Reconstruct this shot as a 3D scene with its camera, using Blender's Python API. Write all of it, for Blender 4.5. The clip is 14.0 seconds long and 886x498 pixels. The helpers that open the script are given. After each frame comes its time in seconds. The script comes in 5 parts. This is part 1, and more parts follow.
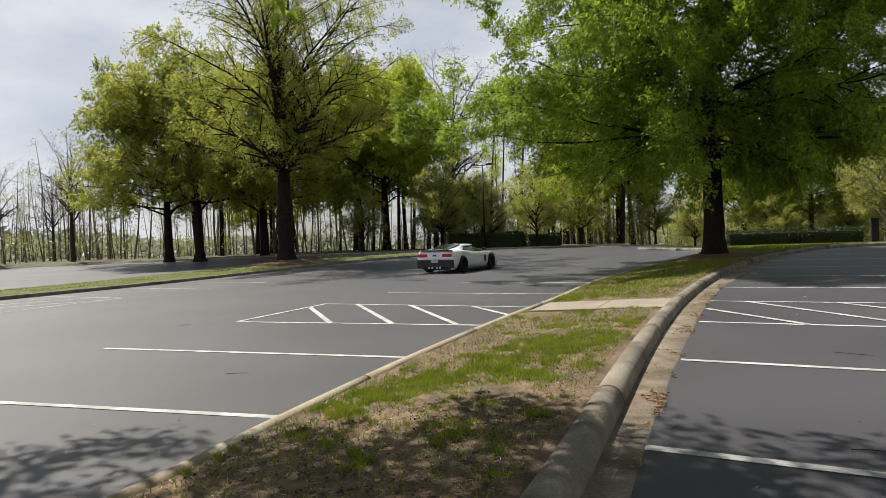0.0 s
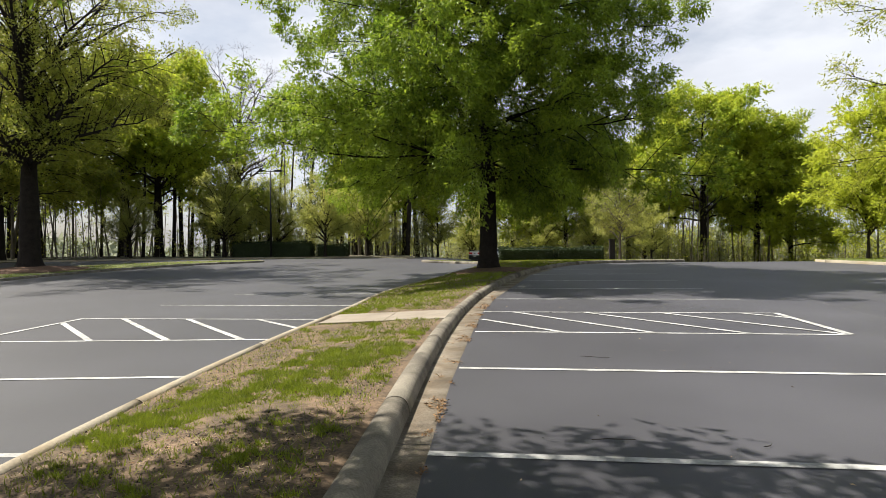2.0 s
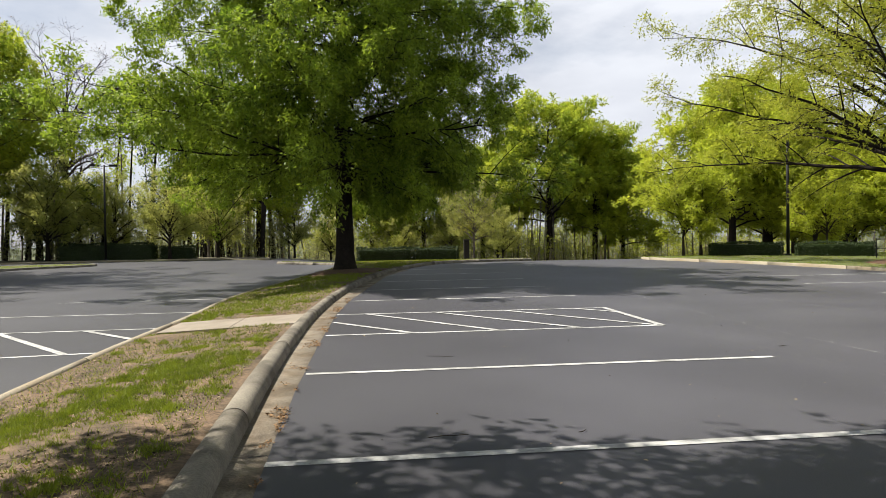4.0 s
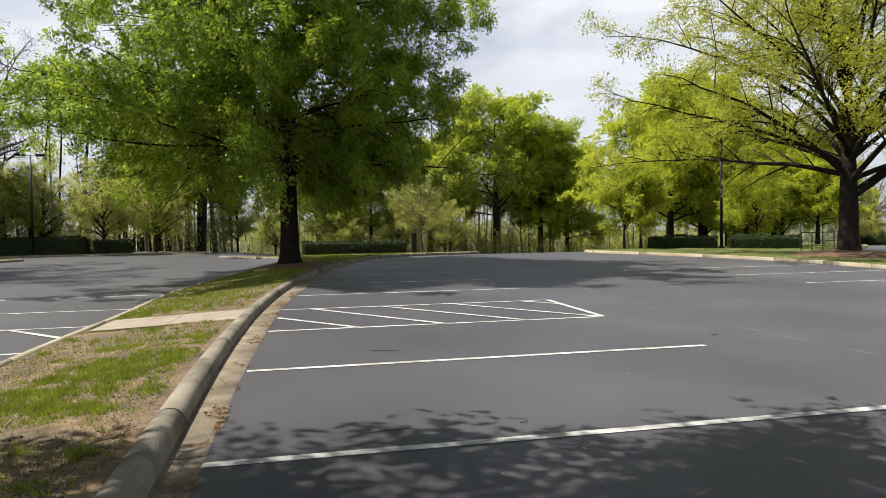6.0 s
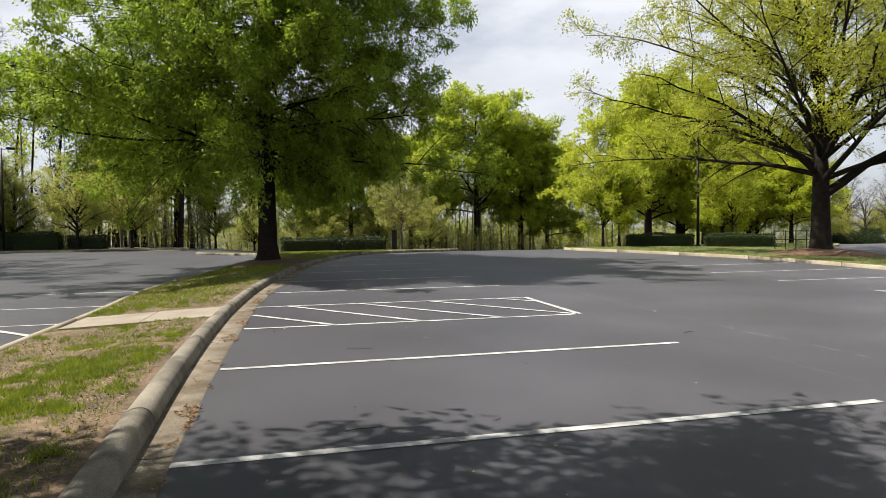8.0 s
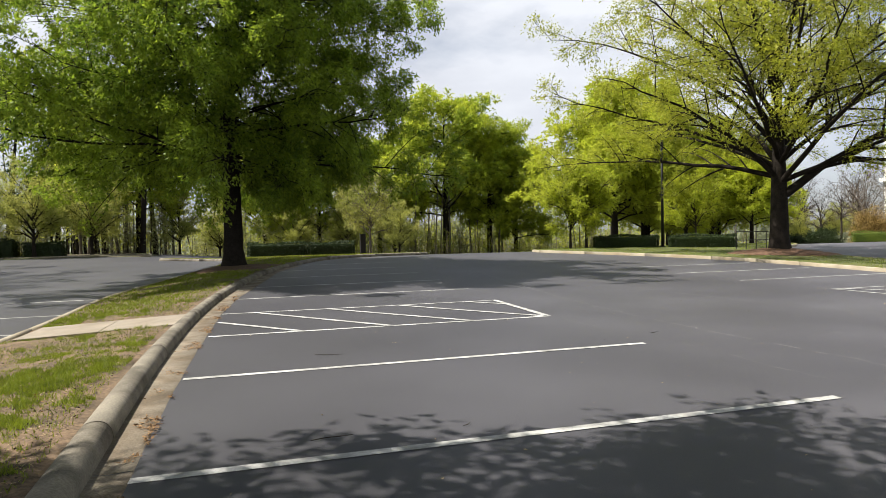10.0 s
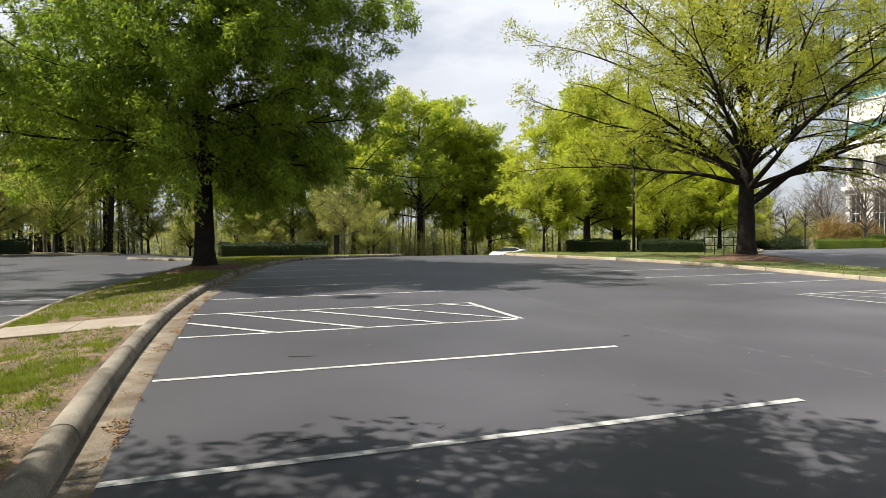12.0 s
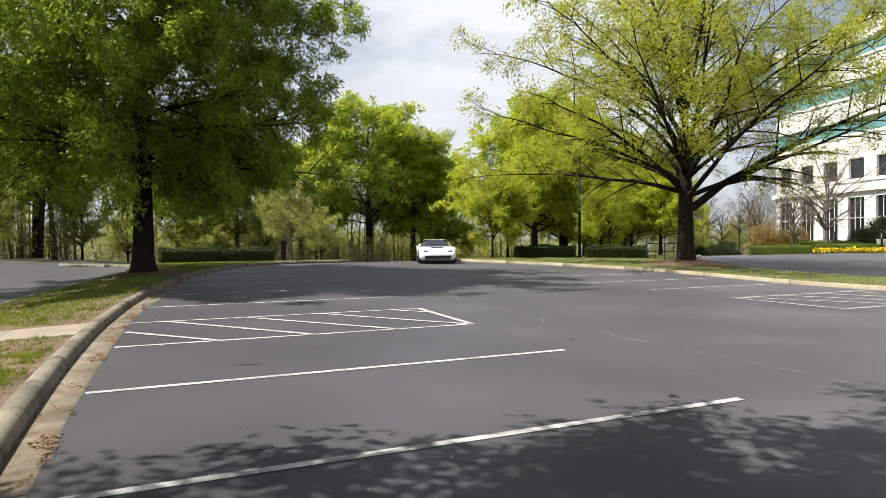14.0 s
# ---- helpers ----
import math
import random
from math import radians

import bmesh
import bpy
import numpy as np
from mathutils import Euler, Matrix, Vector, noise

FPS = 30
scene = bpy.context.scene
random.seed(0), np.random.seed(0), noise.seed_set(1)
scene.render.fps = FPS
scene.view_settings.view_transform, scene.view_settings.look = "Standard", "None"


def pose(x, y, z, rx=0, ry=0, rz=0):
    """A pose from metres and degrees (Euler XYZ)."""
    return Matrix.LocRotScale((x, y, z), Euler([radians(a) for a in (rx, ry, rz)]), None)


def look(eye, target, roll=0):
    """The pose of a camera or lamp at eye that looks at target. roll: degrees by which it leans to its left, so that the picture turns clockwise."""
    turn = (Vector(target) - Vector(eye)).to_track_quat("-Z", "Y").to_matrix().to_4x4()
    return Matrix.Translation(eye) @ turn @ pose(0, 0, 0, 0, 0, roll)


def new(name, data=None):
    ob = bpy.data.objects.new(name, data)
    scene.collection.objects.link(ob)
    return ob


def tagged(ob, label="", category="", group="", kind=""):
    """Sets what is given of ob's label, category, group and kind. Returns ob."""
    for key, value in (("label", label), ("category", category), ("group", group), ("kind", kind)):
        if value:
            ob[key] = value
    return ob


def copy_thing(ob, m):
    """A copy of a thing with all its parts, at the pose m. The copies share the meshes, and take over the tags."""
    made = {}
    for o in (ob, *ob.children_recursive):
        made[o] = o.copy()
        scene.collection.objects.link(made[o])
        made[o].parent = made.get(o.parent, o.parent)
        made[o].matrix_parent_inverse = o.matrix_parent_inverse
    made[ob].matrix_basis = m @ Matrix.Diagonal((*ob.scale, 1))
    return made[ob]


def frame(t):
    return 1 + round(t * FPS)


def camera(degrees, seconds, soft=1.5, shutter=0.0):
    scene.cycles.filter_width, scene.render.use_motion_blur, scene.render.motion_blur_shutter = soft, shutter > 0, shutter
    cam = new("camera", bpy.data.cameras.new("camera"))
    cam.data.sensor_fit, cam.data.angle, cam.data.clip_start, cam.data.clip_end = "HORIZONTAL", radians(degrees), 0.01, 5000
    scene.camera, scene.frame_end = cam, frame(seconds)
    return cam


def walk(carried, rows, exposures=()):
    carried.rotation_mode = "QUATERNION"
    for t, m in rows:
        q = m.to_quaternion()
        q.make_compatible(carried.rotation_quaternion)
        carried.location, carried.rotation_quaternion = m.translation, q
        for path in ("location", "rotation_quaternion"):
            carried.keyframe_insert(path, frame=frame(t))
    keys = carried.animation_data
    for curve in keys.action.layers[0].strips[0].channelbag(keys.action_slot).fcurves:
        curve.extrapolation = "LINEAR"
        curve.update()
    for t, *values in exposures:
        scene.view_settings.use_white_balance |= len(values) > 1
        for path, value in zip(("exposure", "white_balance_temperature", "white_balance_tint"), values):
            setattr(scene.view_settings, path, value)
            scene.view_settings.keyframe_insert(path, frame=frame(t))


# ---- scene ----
cam = camera(72.7, 14.0, soft=0.5)
PATH = [
    (0, (-4.804, -3.748, 1.3), (-5.705, -1.962, 1.268), -2.1),
    (0.5, (-4.884, -3.758, 1.301), (-5.489, -1.851, 1.283), -0.7),
    (1, (-4.885, -3.807, 1.325), (-5.285, -1.848, 1.306), -0.1),
    (1.5, (-4.863, -3.854, 1.352), (-5.164, -1.877, 1.327), -0.1),
    (2, (-4.814, -3.849, 1.355), (-5.05, -1.863, 1.34), -0.5),
    (2.5, (-4.786, -3.843, 1.352), (-4.883, -1.845, 1.343), -0.6),
    (3, (-4.722, -3.908, 1.403), (-4.69, -1.908, 1.387), -0.5),
    (3.5, (-4.657, -3.961, 1.415), (-4.512, -1.967, 1.401), -0.7),
    (4, (-4.659, -3.935, 1.407), (-4.435, -1.948, 1.386), -0.8),
    (6.5, (-4.606, -3.937, 1.412), (-4.191, -1.982, 1.359), -0.9),
    (7, (-4.59, -3.935, 1.408), (-4.16, -1.982, 1.348), -0.9),
    (7.5, (-4.579, -3.945, 1.413), (-4.14, -1.995, 1.354), -0.7),
    (10, (-4.547, -3.911, 1.426), (-3.993, -1.99, 1.379), -1.1),
    (10.5, (-4.549, -3.92, 1.426), (-3.978, -2.004, 1.375), -1.0),
    (11, (-4.548, -3.928, 1.435), (-3.945, -2.022, 1.385), -0.5),
    (11.5, (-4.58, -3.904, 1.421), (-3.95, -2.006, 1.379), -0.4),
    (12, (-4.57, -3.916, 1.43), (-3.933, -2.021, 1.389), -0.4),
    (12.5, (-4.567, -3.912, 1.433), (-3.924, -2.018, 1.392), -0.3),
    (13, (-4.568, -3.912, 1.434), (-3.916, -2.021, 1.402), -0.3),
    (13.5, (-4.521, -3.921, 1.434), (-3.845, -2.039, 1.407), -0.3),
    (14, (-4.57, -3.87, 1.415), (-3.775, -2.035, 1.393), -0.3),
]
walk(cam, [(t, look(eye, target, roll)) for t, eye, target, roll in PATH], [(0.0, 0.64), (0.5, 0.85), (1.0, 1.04), (1.5, 1.06), (2.2, 0.94), (3.0, 0.88), (7.0, 0.88), (11.0, 0.92), (14.0, 0.94)])

# ---- world, sun, exposure ----
SUN_AZ, SUN_EL = 163.0, 56.0
sun_dir = Vector((math.cos(radians(SUN_AZ)) * math.cos(radians(SUN_EL)), math.sin(radians(SUN_AZ)) * math.cos(radians(SUN_EL)), math.sin(radians(SUN_EL))))
sun = new("sun", bpy.data.lights.new("sun", "SUN"))
sun.data.energy, sun.data.angle, sun.data.color = 5.0, radians(0.6), (1.0, 0.94, 0.84)
sun.matrix_world = look(sun_dir * 100, (0, 0, 0))
world = bpy.data.worlds.new("sky")
scene.world = world
world.use_nodes = True
wn, wl = world.node_tree.nodes, world.node_tree.links
wn.clear()
sky = wn.new("ShaderNodeTexSky")
sky.sky_type, sky.sun_disc = "NISHITA", False
sky.sun_elevation, sky.sun_rotation = radians(SUN_EL), radians(90 - SUN_AZ)
sky.dust_density, sky.air_density = 1.6, 1.0
wco = wn.new("ShaderNodeTexCoord")
wmap = wn.new("ShaderNodeMapping")
wmap.inputs["Scale"].default_value = (1.0, 1.0, 2.6)
cloud = wn.new("ShaderNodeTexNoise")
cloud.inputs["Scale"].default_value, cloud.inputs["Detail"].default_value, cloud.inputs["Roughness"].default_value = 1.7, 7.0, 0.55
cramp = wn.new("ShaderNodeValToRGB")
cramp.color_ramp.elements[0].position, cramp.color_ramp.elements[1].position = 0.30, 0.58
cshade = wn.new("ShaderNodeTexNoise")
cshade.inputs["Scale"].default_value, cshade.inputs["Detail"].default_value = 3.1, 6.0
ccol = wn.new("ShaderNodeValToRGB")
ccol.color_ramp.elements[0].position, ccol.color_ramp.elements[0].color = 0.36, (7.4, 7.7, 8.5, 1)
ccol.color_ramp.elements[1].position, ccol.color_ramp.elements[1].color = 0.60, (9.2, 9.5, 10.2, 1)
wmix = wn.new("ShaderNodeMix")
wmix.data_type = "RGBA"
bg = wn.new("ShaderNodeBackground")
bg.inputs["Strength"].default_value = 0.054
wout = wn.new("ShaderNodeOutputWorld")
wl.new(wco.outputs["Generated"], wmap.inputs["Vector"])
wl.new(wmap.outputs["Vector"], cloud.inputs["Vector"])
wl.new(wmap.outputs["Vector"], cshade.inputs["Vector"])
wl.new(cloud.outputs["Fac"], cramp.inputs["Fac"])
wl.new(cshade.outputs["Fac"], ccol.inputs["Fac"])
sep = wn.new("ShaderNodeSeparateXYZ")
thin = wn.new("ShaderNodeMapRange")
thin.inputs["From Min"].default_value, thin.inputs["From Max"].default_value = 0.35, 0.85
thin.inputs["To Min"].default_value, thin.inputs["To Max"].default_value = 1.0, 0.15
cover = wn.new("ShaderNodeMath")
cover.operation = "MULTIPLY"
wl.new(wco.outputs["Generated"], sep.inputs["Vector"])
wl.new(sep.outputs["Z"], thin.inputs["Value"])
wl.new(cramp.outputs["Color"], cover.inputs[0])
wl.new(thin.outputs["Result"], cover.inputs[1])
wl.new(cover.outputs[0], wmix.inputs["Factor"])
wl.new(sky.outputs["Color"], wmix.inputs["A"])
wl.new(ccol.outputs["Color"], wmix.inputs["B"])
wl.new(wmix.outputs["Result"], bg.inputs["Color"])
wl.new(bg.outputs["Background"], wout.inputs["Surface"])
scene.view_settings.exposure = 0.93


# ---- materials ----
def material(name, base, rough=0.8, metal=0.0, spread=0.25, scale=6.0, fine=60.0, bump=0.2, tint=None, tint_scale=0.6, tint_amount=0.5, island=0.0, coat=0.0):
    """A surface with variation at two scales, an optional second tone in patches, and fine relief."""
    m = bpy.data.materials.new(name)
    m.use_nodes = True
    n, l = m.node_tree.nodes, m.node_tree.links
    p = n["Principled BSDF"]
    p.inputs["Roughness"].default_value, p.inputs["Metallic"].default_value = rough, metal
    p.inputs["Coat Weight"].default_value = coat
    co = n.new("ShaderNodeTexCoord")
    a, b = n.new("ShaderNodeTexNoise"), n.new("ShaderNodeTexNoise")
    a.inputs["Scale"].default_value, a.inputs["Detail"].default_value = scale, 6.0
    b.inputs["Scale"].default_value, b.inputs["Detail"].default_value = fine, 4.0
    geo = n.new("ShaderNodeNewGeometry")
    for t in (a, b):
        l.new(geo.outputs["Position"] if island >= 0 and metal == 0 and coat == 0 else co.outputs["Object"], t.inputs["Vector"])
    add = n.new("ShaderNodeMath")
    add.operation = "ADD"
    l.new(a.outputs["Fac"], add.inputs[0])
    l.new(b.outputs["Fac"], add.inputs[1])
    mr = n.new("ShaderNodeMapRange")
    mr.inputs["From Min"].default_value, mr.inputs["From Max"].default_value = 0.65, 1.35
    mr.inputs["To Min"].default_value, mr.inputs["To Max"].default_value = 1 - spread, 1 + spread
    l.new(add.outputs[0], mr.inputs["Value"])
    value = mr.outputs["Result"]
    if island > 0:
        ir = n.new("ShaderNodeMapRange")
        ir.inputs["To Min"].default_value, ir.inputs["To Max"].default_value = 1 - island, 1 + island
        l.new(geo.outputs["Random Per Island"], ir.inputs["Value"])
        mul = n.new("ShaderNodeMath")
        mul.operation = "MULTIPLY"
        l.new(value, mul.inputs[0])
        l.new(ir.outputs["Result"], mul.inputs[1])
        value = mul.outputs[0]
    col = n.new("ShaderNodeMix")
    col.data_type, col.inputs["A"].default_value = "RGBA", (*base, 1)
    col.inputs["B"].default_value = (*(tint or base), 1)
    col.inputs["Factor"].default_value = 0.0
    if tint:
        c = n.new("ShaderNodeTexNoise")
        c.inputs["Scale"].default_value, c.inputs["Detail"].default_value = tint_scale, 5.0
        l.new(geo.outputs["Position"], c.inputs["Vector"])
        cr = n.new("ShaderNodeMapRange")
        cr.inputs["From Min"].default_value, cr.inputs["From Max"].default_value = 0.42, 0.62
        cr.inputs["To Max"].default_value = tint_amount
        l.new(c.outputs["Fac"], cr.inputs["Value"])
        l.new(cr.outputs["Result"], col.inputs["Factor"])
    vm = n.new("ShaderNodeVectorMath")
    vm.operation = "SCALE"
    l.new(col.outputs["Result"], vm.inputs[0])
    l.new(value, vm.inputs["Scale"])
    l.new(vm.outputs["Vector"], p.inputs["Base Color"])
    if bump:
        bu = n.new("ShaderNodeBump")
        bu.inputs["Strength"].default_value, bu.inputs["Distance"].default_value = bump, 0.012
        l.new(b.outputs["Fac"], bu.inputs["Height"])
        l.new(bu.outputs["Normal"], p.inputs["Normal"])
    return m


def leaf_material(name, dark, light, through_light=0.45, patch=0.25):
    """Leaves that let light through; each leaf has its own tone between two greens."""
    m = bpy.data.materials.new(name)
    m.use_nodes = True
    n, l = m.node_tree.nodes, m.node_tree.links
    p = n["Principled BSDF"]
    p.inputs["Roughness"].default_value, p.inputs["Specular IOR Level"].default_value = 0.5, 0.3
    geo = n.new("ShaderNodeNewGeometry")
    no = n.new("ShaderNodeTexNoise")
    no.inputs["Scale"].default_value = patch
    no.inputs["Detail"].default_value = 3.0
    l.new(geo.outputs["Position"], no.inputs["Vector"])
    ad = n.new("ShaderNodeMath")
    ad.operation, ad.inputs[1].default_value = "MULTIPLY_ADD", 0.55
    l.new(geo.outputs["Random Per Island"], ad.inputs[0])
    sub = n.new("ShaderNodeMapRange")
    sub.inputs["From Min"].default_value, sub.inputs["From Max"].default_value = 0.3, 0.7
    sub.inputs["To Max"].default_value = 0.5
    l.new(no.outputs["Fac"], sub.inputs["Value"])
    l.new(sub.outputs["Result"], ad.inputs[2])
    mix = n.new("ShaderNodeMix")
    mix.data_type = "RGBA"
    mix.inputs["A"].default_value, mix.inputs["B"].default_value = (*dark, 1), (*light, 1)
    l.new(ad.outputs[0], mix.inputs["Factor"])
    l.new(mix.outputs["Result"], p.inputs["Base Color"])
    tr = n.new("ShaderNodeBsdfTranslucent")
    l.new(mix.outputs["Result"], tr.inputs["Color"])
    sh = n.new("ShaderNodeMixShader")
    sh.inputs["Fac"].default_value = through_light
    l.new(p.outputs["BSDF"], sh.inputs[1])
    l.new(tr.outputs["BSDF"], sh.inputs[2])
    l.new(sh.outputs["Shader"], n["Material Output"].inputs["Surface"])
    return m


def plain(name, base, rough=0.5, metal=0.0, coat=0.0, glow=None, alpha=1.0):
    m = bpy.data.materials.new(name)
    m.use_nodes = True
    p = m.node_tree.nodes["Principled BSDF"]
    p.inputs["Base Color"].default_value, p.inputs["Roughness"].default_value = (*base, 1), rough
    p.inputs["Metallic"].default_value, p.inputs["Coat Weight"].default_value = metal, coat
    if glow:
        p.inputs["Emission Color"].default_value, p.inputs["Emission Strength"].default_value = (*glow[:3], 1), glow[3]
    return m


ASPHALT = material("asphalt", (0.058, 0.057, 0.067), 0.58, spread=0.30, scale=0.35, fine=110, bump=0.22, tint=(0.071, 0.070, 0.080), tint_scale=0.18, tint_amount=0.9)
ASPHALT.node_tree.nodes["Principled BSDF"].inputs["Diffuse Roughness"].default_value = 1.0
PAINT = material("line_paint", (0.43, 0.43, 0.42), 0.75, spread=0.28, scale=5.0, fine=55, bump=0.3, tint=(0.22, 0.22, 0.205), tint_scale=3.2, tint_amount=0.8)
PALE_KERB = material("pale_kerb_concrete", (0.32, 0.28, 0.21), 0.9, spread=0.25, scale=2.0, fine=40, bump=0.4, tint=(0.27, 0.21, 0.13), tint_scale=1.2, tint_amount=0.7)
CONCRETE = material("kerb_concrete", (0.205, 0.182, 0.142), 0.9, spread=0.34, scale=4.0, fine=60, bump=0.7, tint=(0.095, 0.082, 0.062), tint_scale=3.0, tint_amount=0.85)
GUTTER = material("gutter_concrete", (0.20, 0.168, 0.125), 0.9, spread=0.42, scale=3.5, fine=60, bump=0.6, tint=(0.10, 0.072, 0.043), tint_scale=2.2, tint_amount=0.85)
WALKWAY = material("walkway_concrete", (0.245, 0.21, 0.165), 0.9, spread=0.2, scale=3.0, fine=70, bump=0.4, tint=(0.20, 0.165, 0.12), tint_scale=1.8, tint_amount=0.7)
SOIL = material("dry_soil", (0.150, 0.100, 0.060), 0.95, spread=0.62, scale=9.0, fine=38, bump=1.0, tint=(0.075, 0.053, 0.030), tint_scale=2.2, tint_amount=0.85)
TURF = material("turf_soil", (0.10, 0.105, 0.035), 0.95, spread=0.4, scale=5.0, fine=40, bump=1.0, tint=(0.075, 0.10, 0.022), tint_scale=0.6, tint_amount=0.9)
MULCH = material("pine_mulch", (0.115, 0.062, 0.036), 0.95, spread=0.5, scale=8.0, fine=35, bump=1.0)
FOREST = material("forest_floor", (0.085, 0.068, 0.040), 0.95, spread=0.4, scale=1.2, fine=14, bump=1.0, tint=(0.06, 0.085, 0.025), tint_scale=0.2, tint_amount=0.8)
BLADES = leaf_material("grass_blades", (0.075, 0.105, 0.010), (0.29, 0.35, 0.026), 0.40, 5.0)
LITTER = material("leaf_litter", (0.20, 0.115, 0.05), 0.9, spread=0.3, scale=3, fine=30, bump=0, island=0.5)
BARK_DARK = material("oak_bark", (0.022, 0.018, 0.015), 0.95, spread=0.45, scale=4.0, fine=22, bump=1.0)
BARK = material("grey_brown_bark", (0.050, 0.040, 0.032), 0.95, spread=0.45, scale=4.0, fine=22, bump=1.0)
for bark_material in (BARK_DARK, BARK):
    bark_material.node_tree.nodes["Principled BSDF"].inputs["Specular IOR Level"].default_value = 0.12
BARK_PALE = material("pale_bark", (0.13, 0.11, 0.092), 0.95, spread=0.4, scale=3.0, fine=20, bump=0.8)
BRUSH = material("dry_brush", (0.36, 0.30, 0.20), 0.95, spread=0.4, scale=3.0, fine=20, bump=0.5, island=0.4)
OAK_LEAF = leaf_material("oak_leaves", (0.09, 0.17, 0.017), (0.40, 0.50, 0.042), 0.54, 0.5)
SPRING_LEAF = leaf_material("spring_leaves", (0.24, 0.29, 0.03), (0.50, 0.51, 0.05), 0.58)
OLIVE_LEAF = leaf_material("olive_leaves", (0.14, 0.19, 0.028), (0.42, 0.42, 0.060), 0.57, 0.3)
GREEN_LEAF = leaf_material("maple_leaves", (0.20, 0.30, 0.028), (0.55, 0.58, 0.055), 0.62, 0.4)
GOLD_LEAF = leaf_material("golden_leaves", (0.28, 0.36, 0.03), (0.55, 0.58, 0.05), 0.62)
THICKET_LEAF = leaf_material("thicket_leaves", (0.16, 0.17, 0.07), (0.42, 0.42, 0.17), 0.5, 0.35)
PALE_LEAF = leaf_material("pale_spring_leaves", (0.22, 0.26, 0.055), (0.50, 0.49, 0.12), 0.58, 0.5)
TAN_LEAF = leaf_material("tan_leaves", (0.22, 0.15, 0.045), (0.42, 0.30, 0.10), 0.45, 0.6)
BUD_LEAF = leaf_material("reddish_buds", (0.14, 0.085, 0.055), (0.20, 0.15, 0.085), 0.4)
PINE_LEAF = leaf_material("conifer_needles", (0.018, 0.045, 0.014), (0.045, 0.085, 0.02), 0.2)
HEDGE_LEAF = leaf_material("hedge_leaves", (0.012, 0.024, 0.007), (0.045, 0.07, 0.016), 0.25, 0.8)
BOX_LEAF = leaf_material("boxwood_leaves", (0.05, 0.09, 0.012), (0.17, 0.22, 0.03), 0.35, 0.8)
# distance haze is put into these greens: paler and greyer than near leaves
RIDGE = leaf_material("haze_toned_leaves", (0.19, 0.215, 0.13), (0.30, 0.32, 0.215), 0.4, 0.05)
FLOWER = leaf_material("yellow_flowers", (0.55, 0.36, 0.01), (0.75, 0.55, 0.02), 0.3, 1.0)
DARK_METAL = plain("dark_metal", (0.012, 0.012, 0.013), 0.45, 0.4)
STUCCO = material("white_precast", (0.74, 0.73, 0.70), 0.8, spread=0.06, scale=0.4, fine=8, bump=0.1, tint=(0.66, 0.65, 0.61), tint_scale=0.25, tint_amount=0.5)
GLASS_DARK = plain("dark_window_glass", (0.012, 0.014, 0.016), 0.06)
GLASS_TEAL = plain("teal_window_glass", (0.10, 0.25, 0.26), 0.08)
MULLION = plain("white_mullion", (0.6, 0.6, 0.58), 0.5)


# ---- the lie of the land ----
def ss(a, b, x):
    u = np.clip((np.asarray(x, float) - a) / (b - a), 0, 1)
    return u * u * (3 - 2 * u)


def land(x, y):
    """Height of the paved surface: level near by, the west lot a kerb's height lower, a low crest ahead, falling away behind it."""
    w = ss(-16, -2, x)
    a = 0.30 * ss(20, 42, y)
    b = 0.345 * ss(8, 27, y) - 0.74 * ss(27, 46, y)
    side = -0.17 * (1 - ss(-8.3, -6.0, x)) * (1 - ss(22, 40, y))
    return a * (1 - w) + b * w - 2.2 * ss(50, 78, y) + side - 1.7 * ss(17, 30, x) * ss(36, 48, y) * (1 - ss(50, 60, x))


def paved(x, y):
    x, y = np.asarray(x, float), np.asarray(y, float)
    far = np.where(x < -13, 44.0 - 0.28 * np.clip(-x - 20, 0, 60), 60.0)
    far = np.where(x > 44, 33.0, far)
    return (y < far) & (x > -75) & (x < 47) & (y > -40)


def mesh_object(name, verts, faces, mat, parent=None, label="", smooth=False):
    me = bpy.data.meshes.new(name)
    me.from_pydata([tuple(v) for v in verts] if not isinstance(verts, np.ndarray) else verts.tolist(), [], faces.tolist() if isinstance(faces, np.ndarray) else faces)
    me.materials.append(mat)
    if smooth:
        me.polygons.foreach_set("use_smooth", [True] * len(me.polygons))
    me.update()
    ob = new(name, me)
    ob.parent = parent
    if label:
        ob["label"] = label
    return ob


def part(name, bm, mat, parent=None, label="", smooth=False):
    me = bpy.data.meshes.new(name)
    bm.to_mesh(me)
    bm.free()
    me.materials.append(mat)
    if smooth:
        me.polygons.foreach_set("use_smooth", [True] * len(me.polygons))
    ob = new(name, me)
    ob.parent = parent
    if label:
        ob["label"] = label
    return ob


def box(bm, x0, x1, y0, y1, z0, z1, bevel=0.0):
    r = bmesh.ops.create_cube(bm, size=1.0, matrix=Matrix.Translation(((x0 + x1) / 2, (y0 + y1) / 2, (z0 + z1) / 2)) @ Matrix.Diagonal((x1 - x0, y1 - y0, z1 - z0, 1)))
    if bevel:
        edges = list({e for v in r["verts"] for e in v.link_edges})
        bmesh.ops.bevel(bm, geom=edges, offset=bevel, segments=2, affect="EDGES", profile=0.6)
    return bm


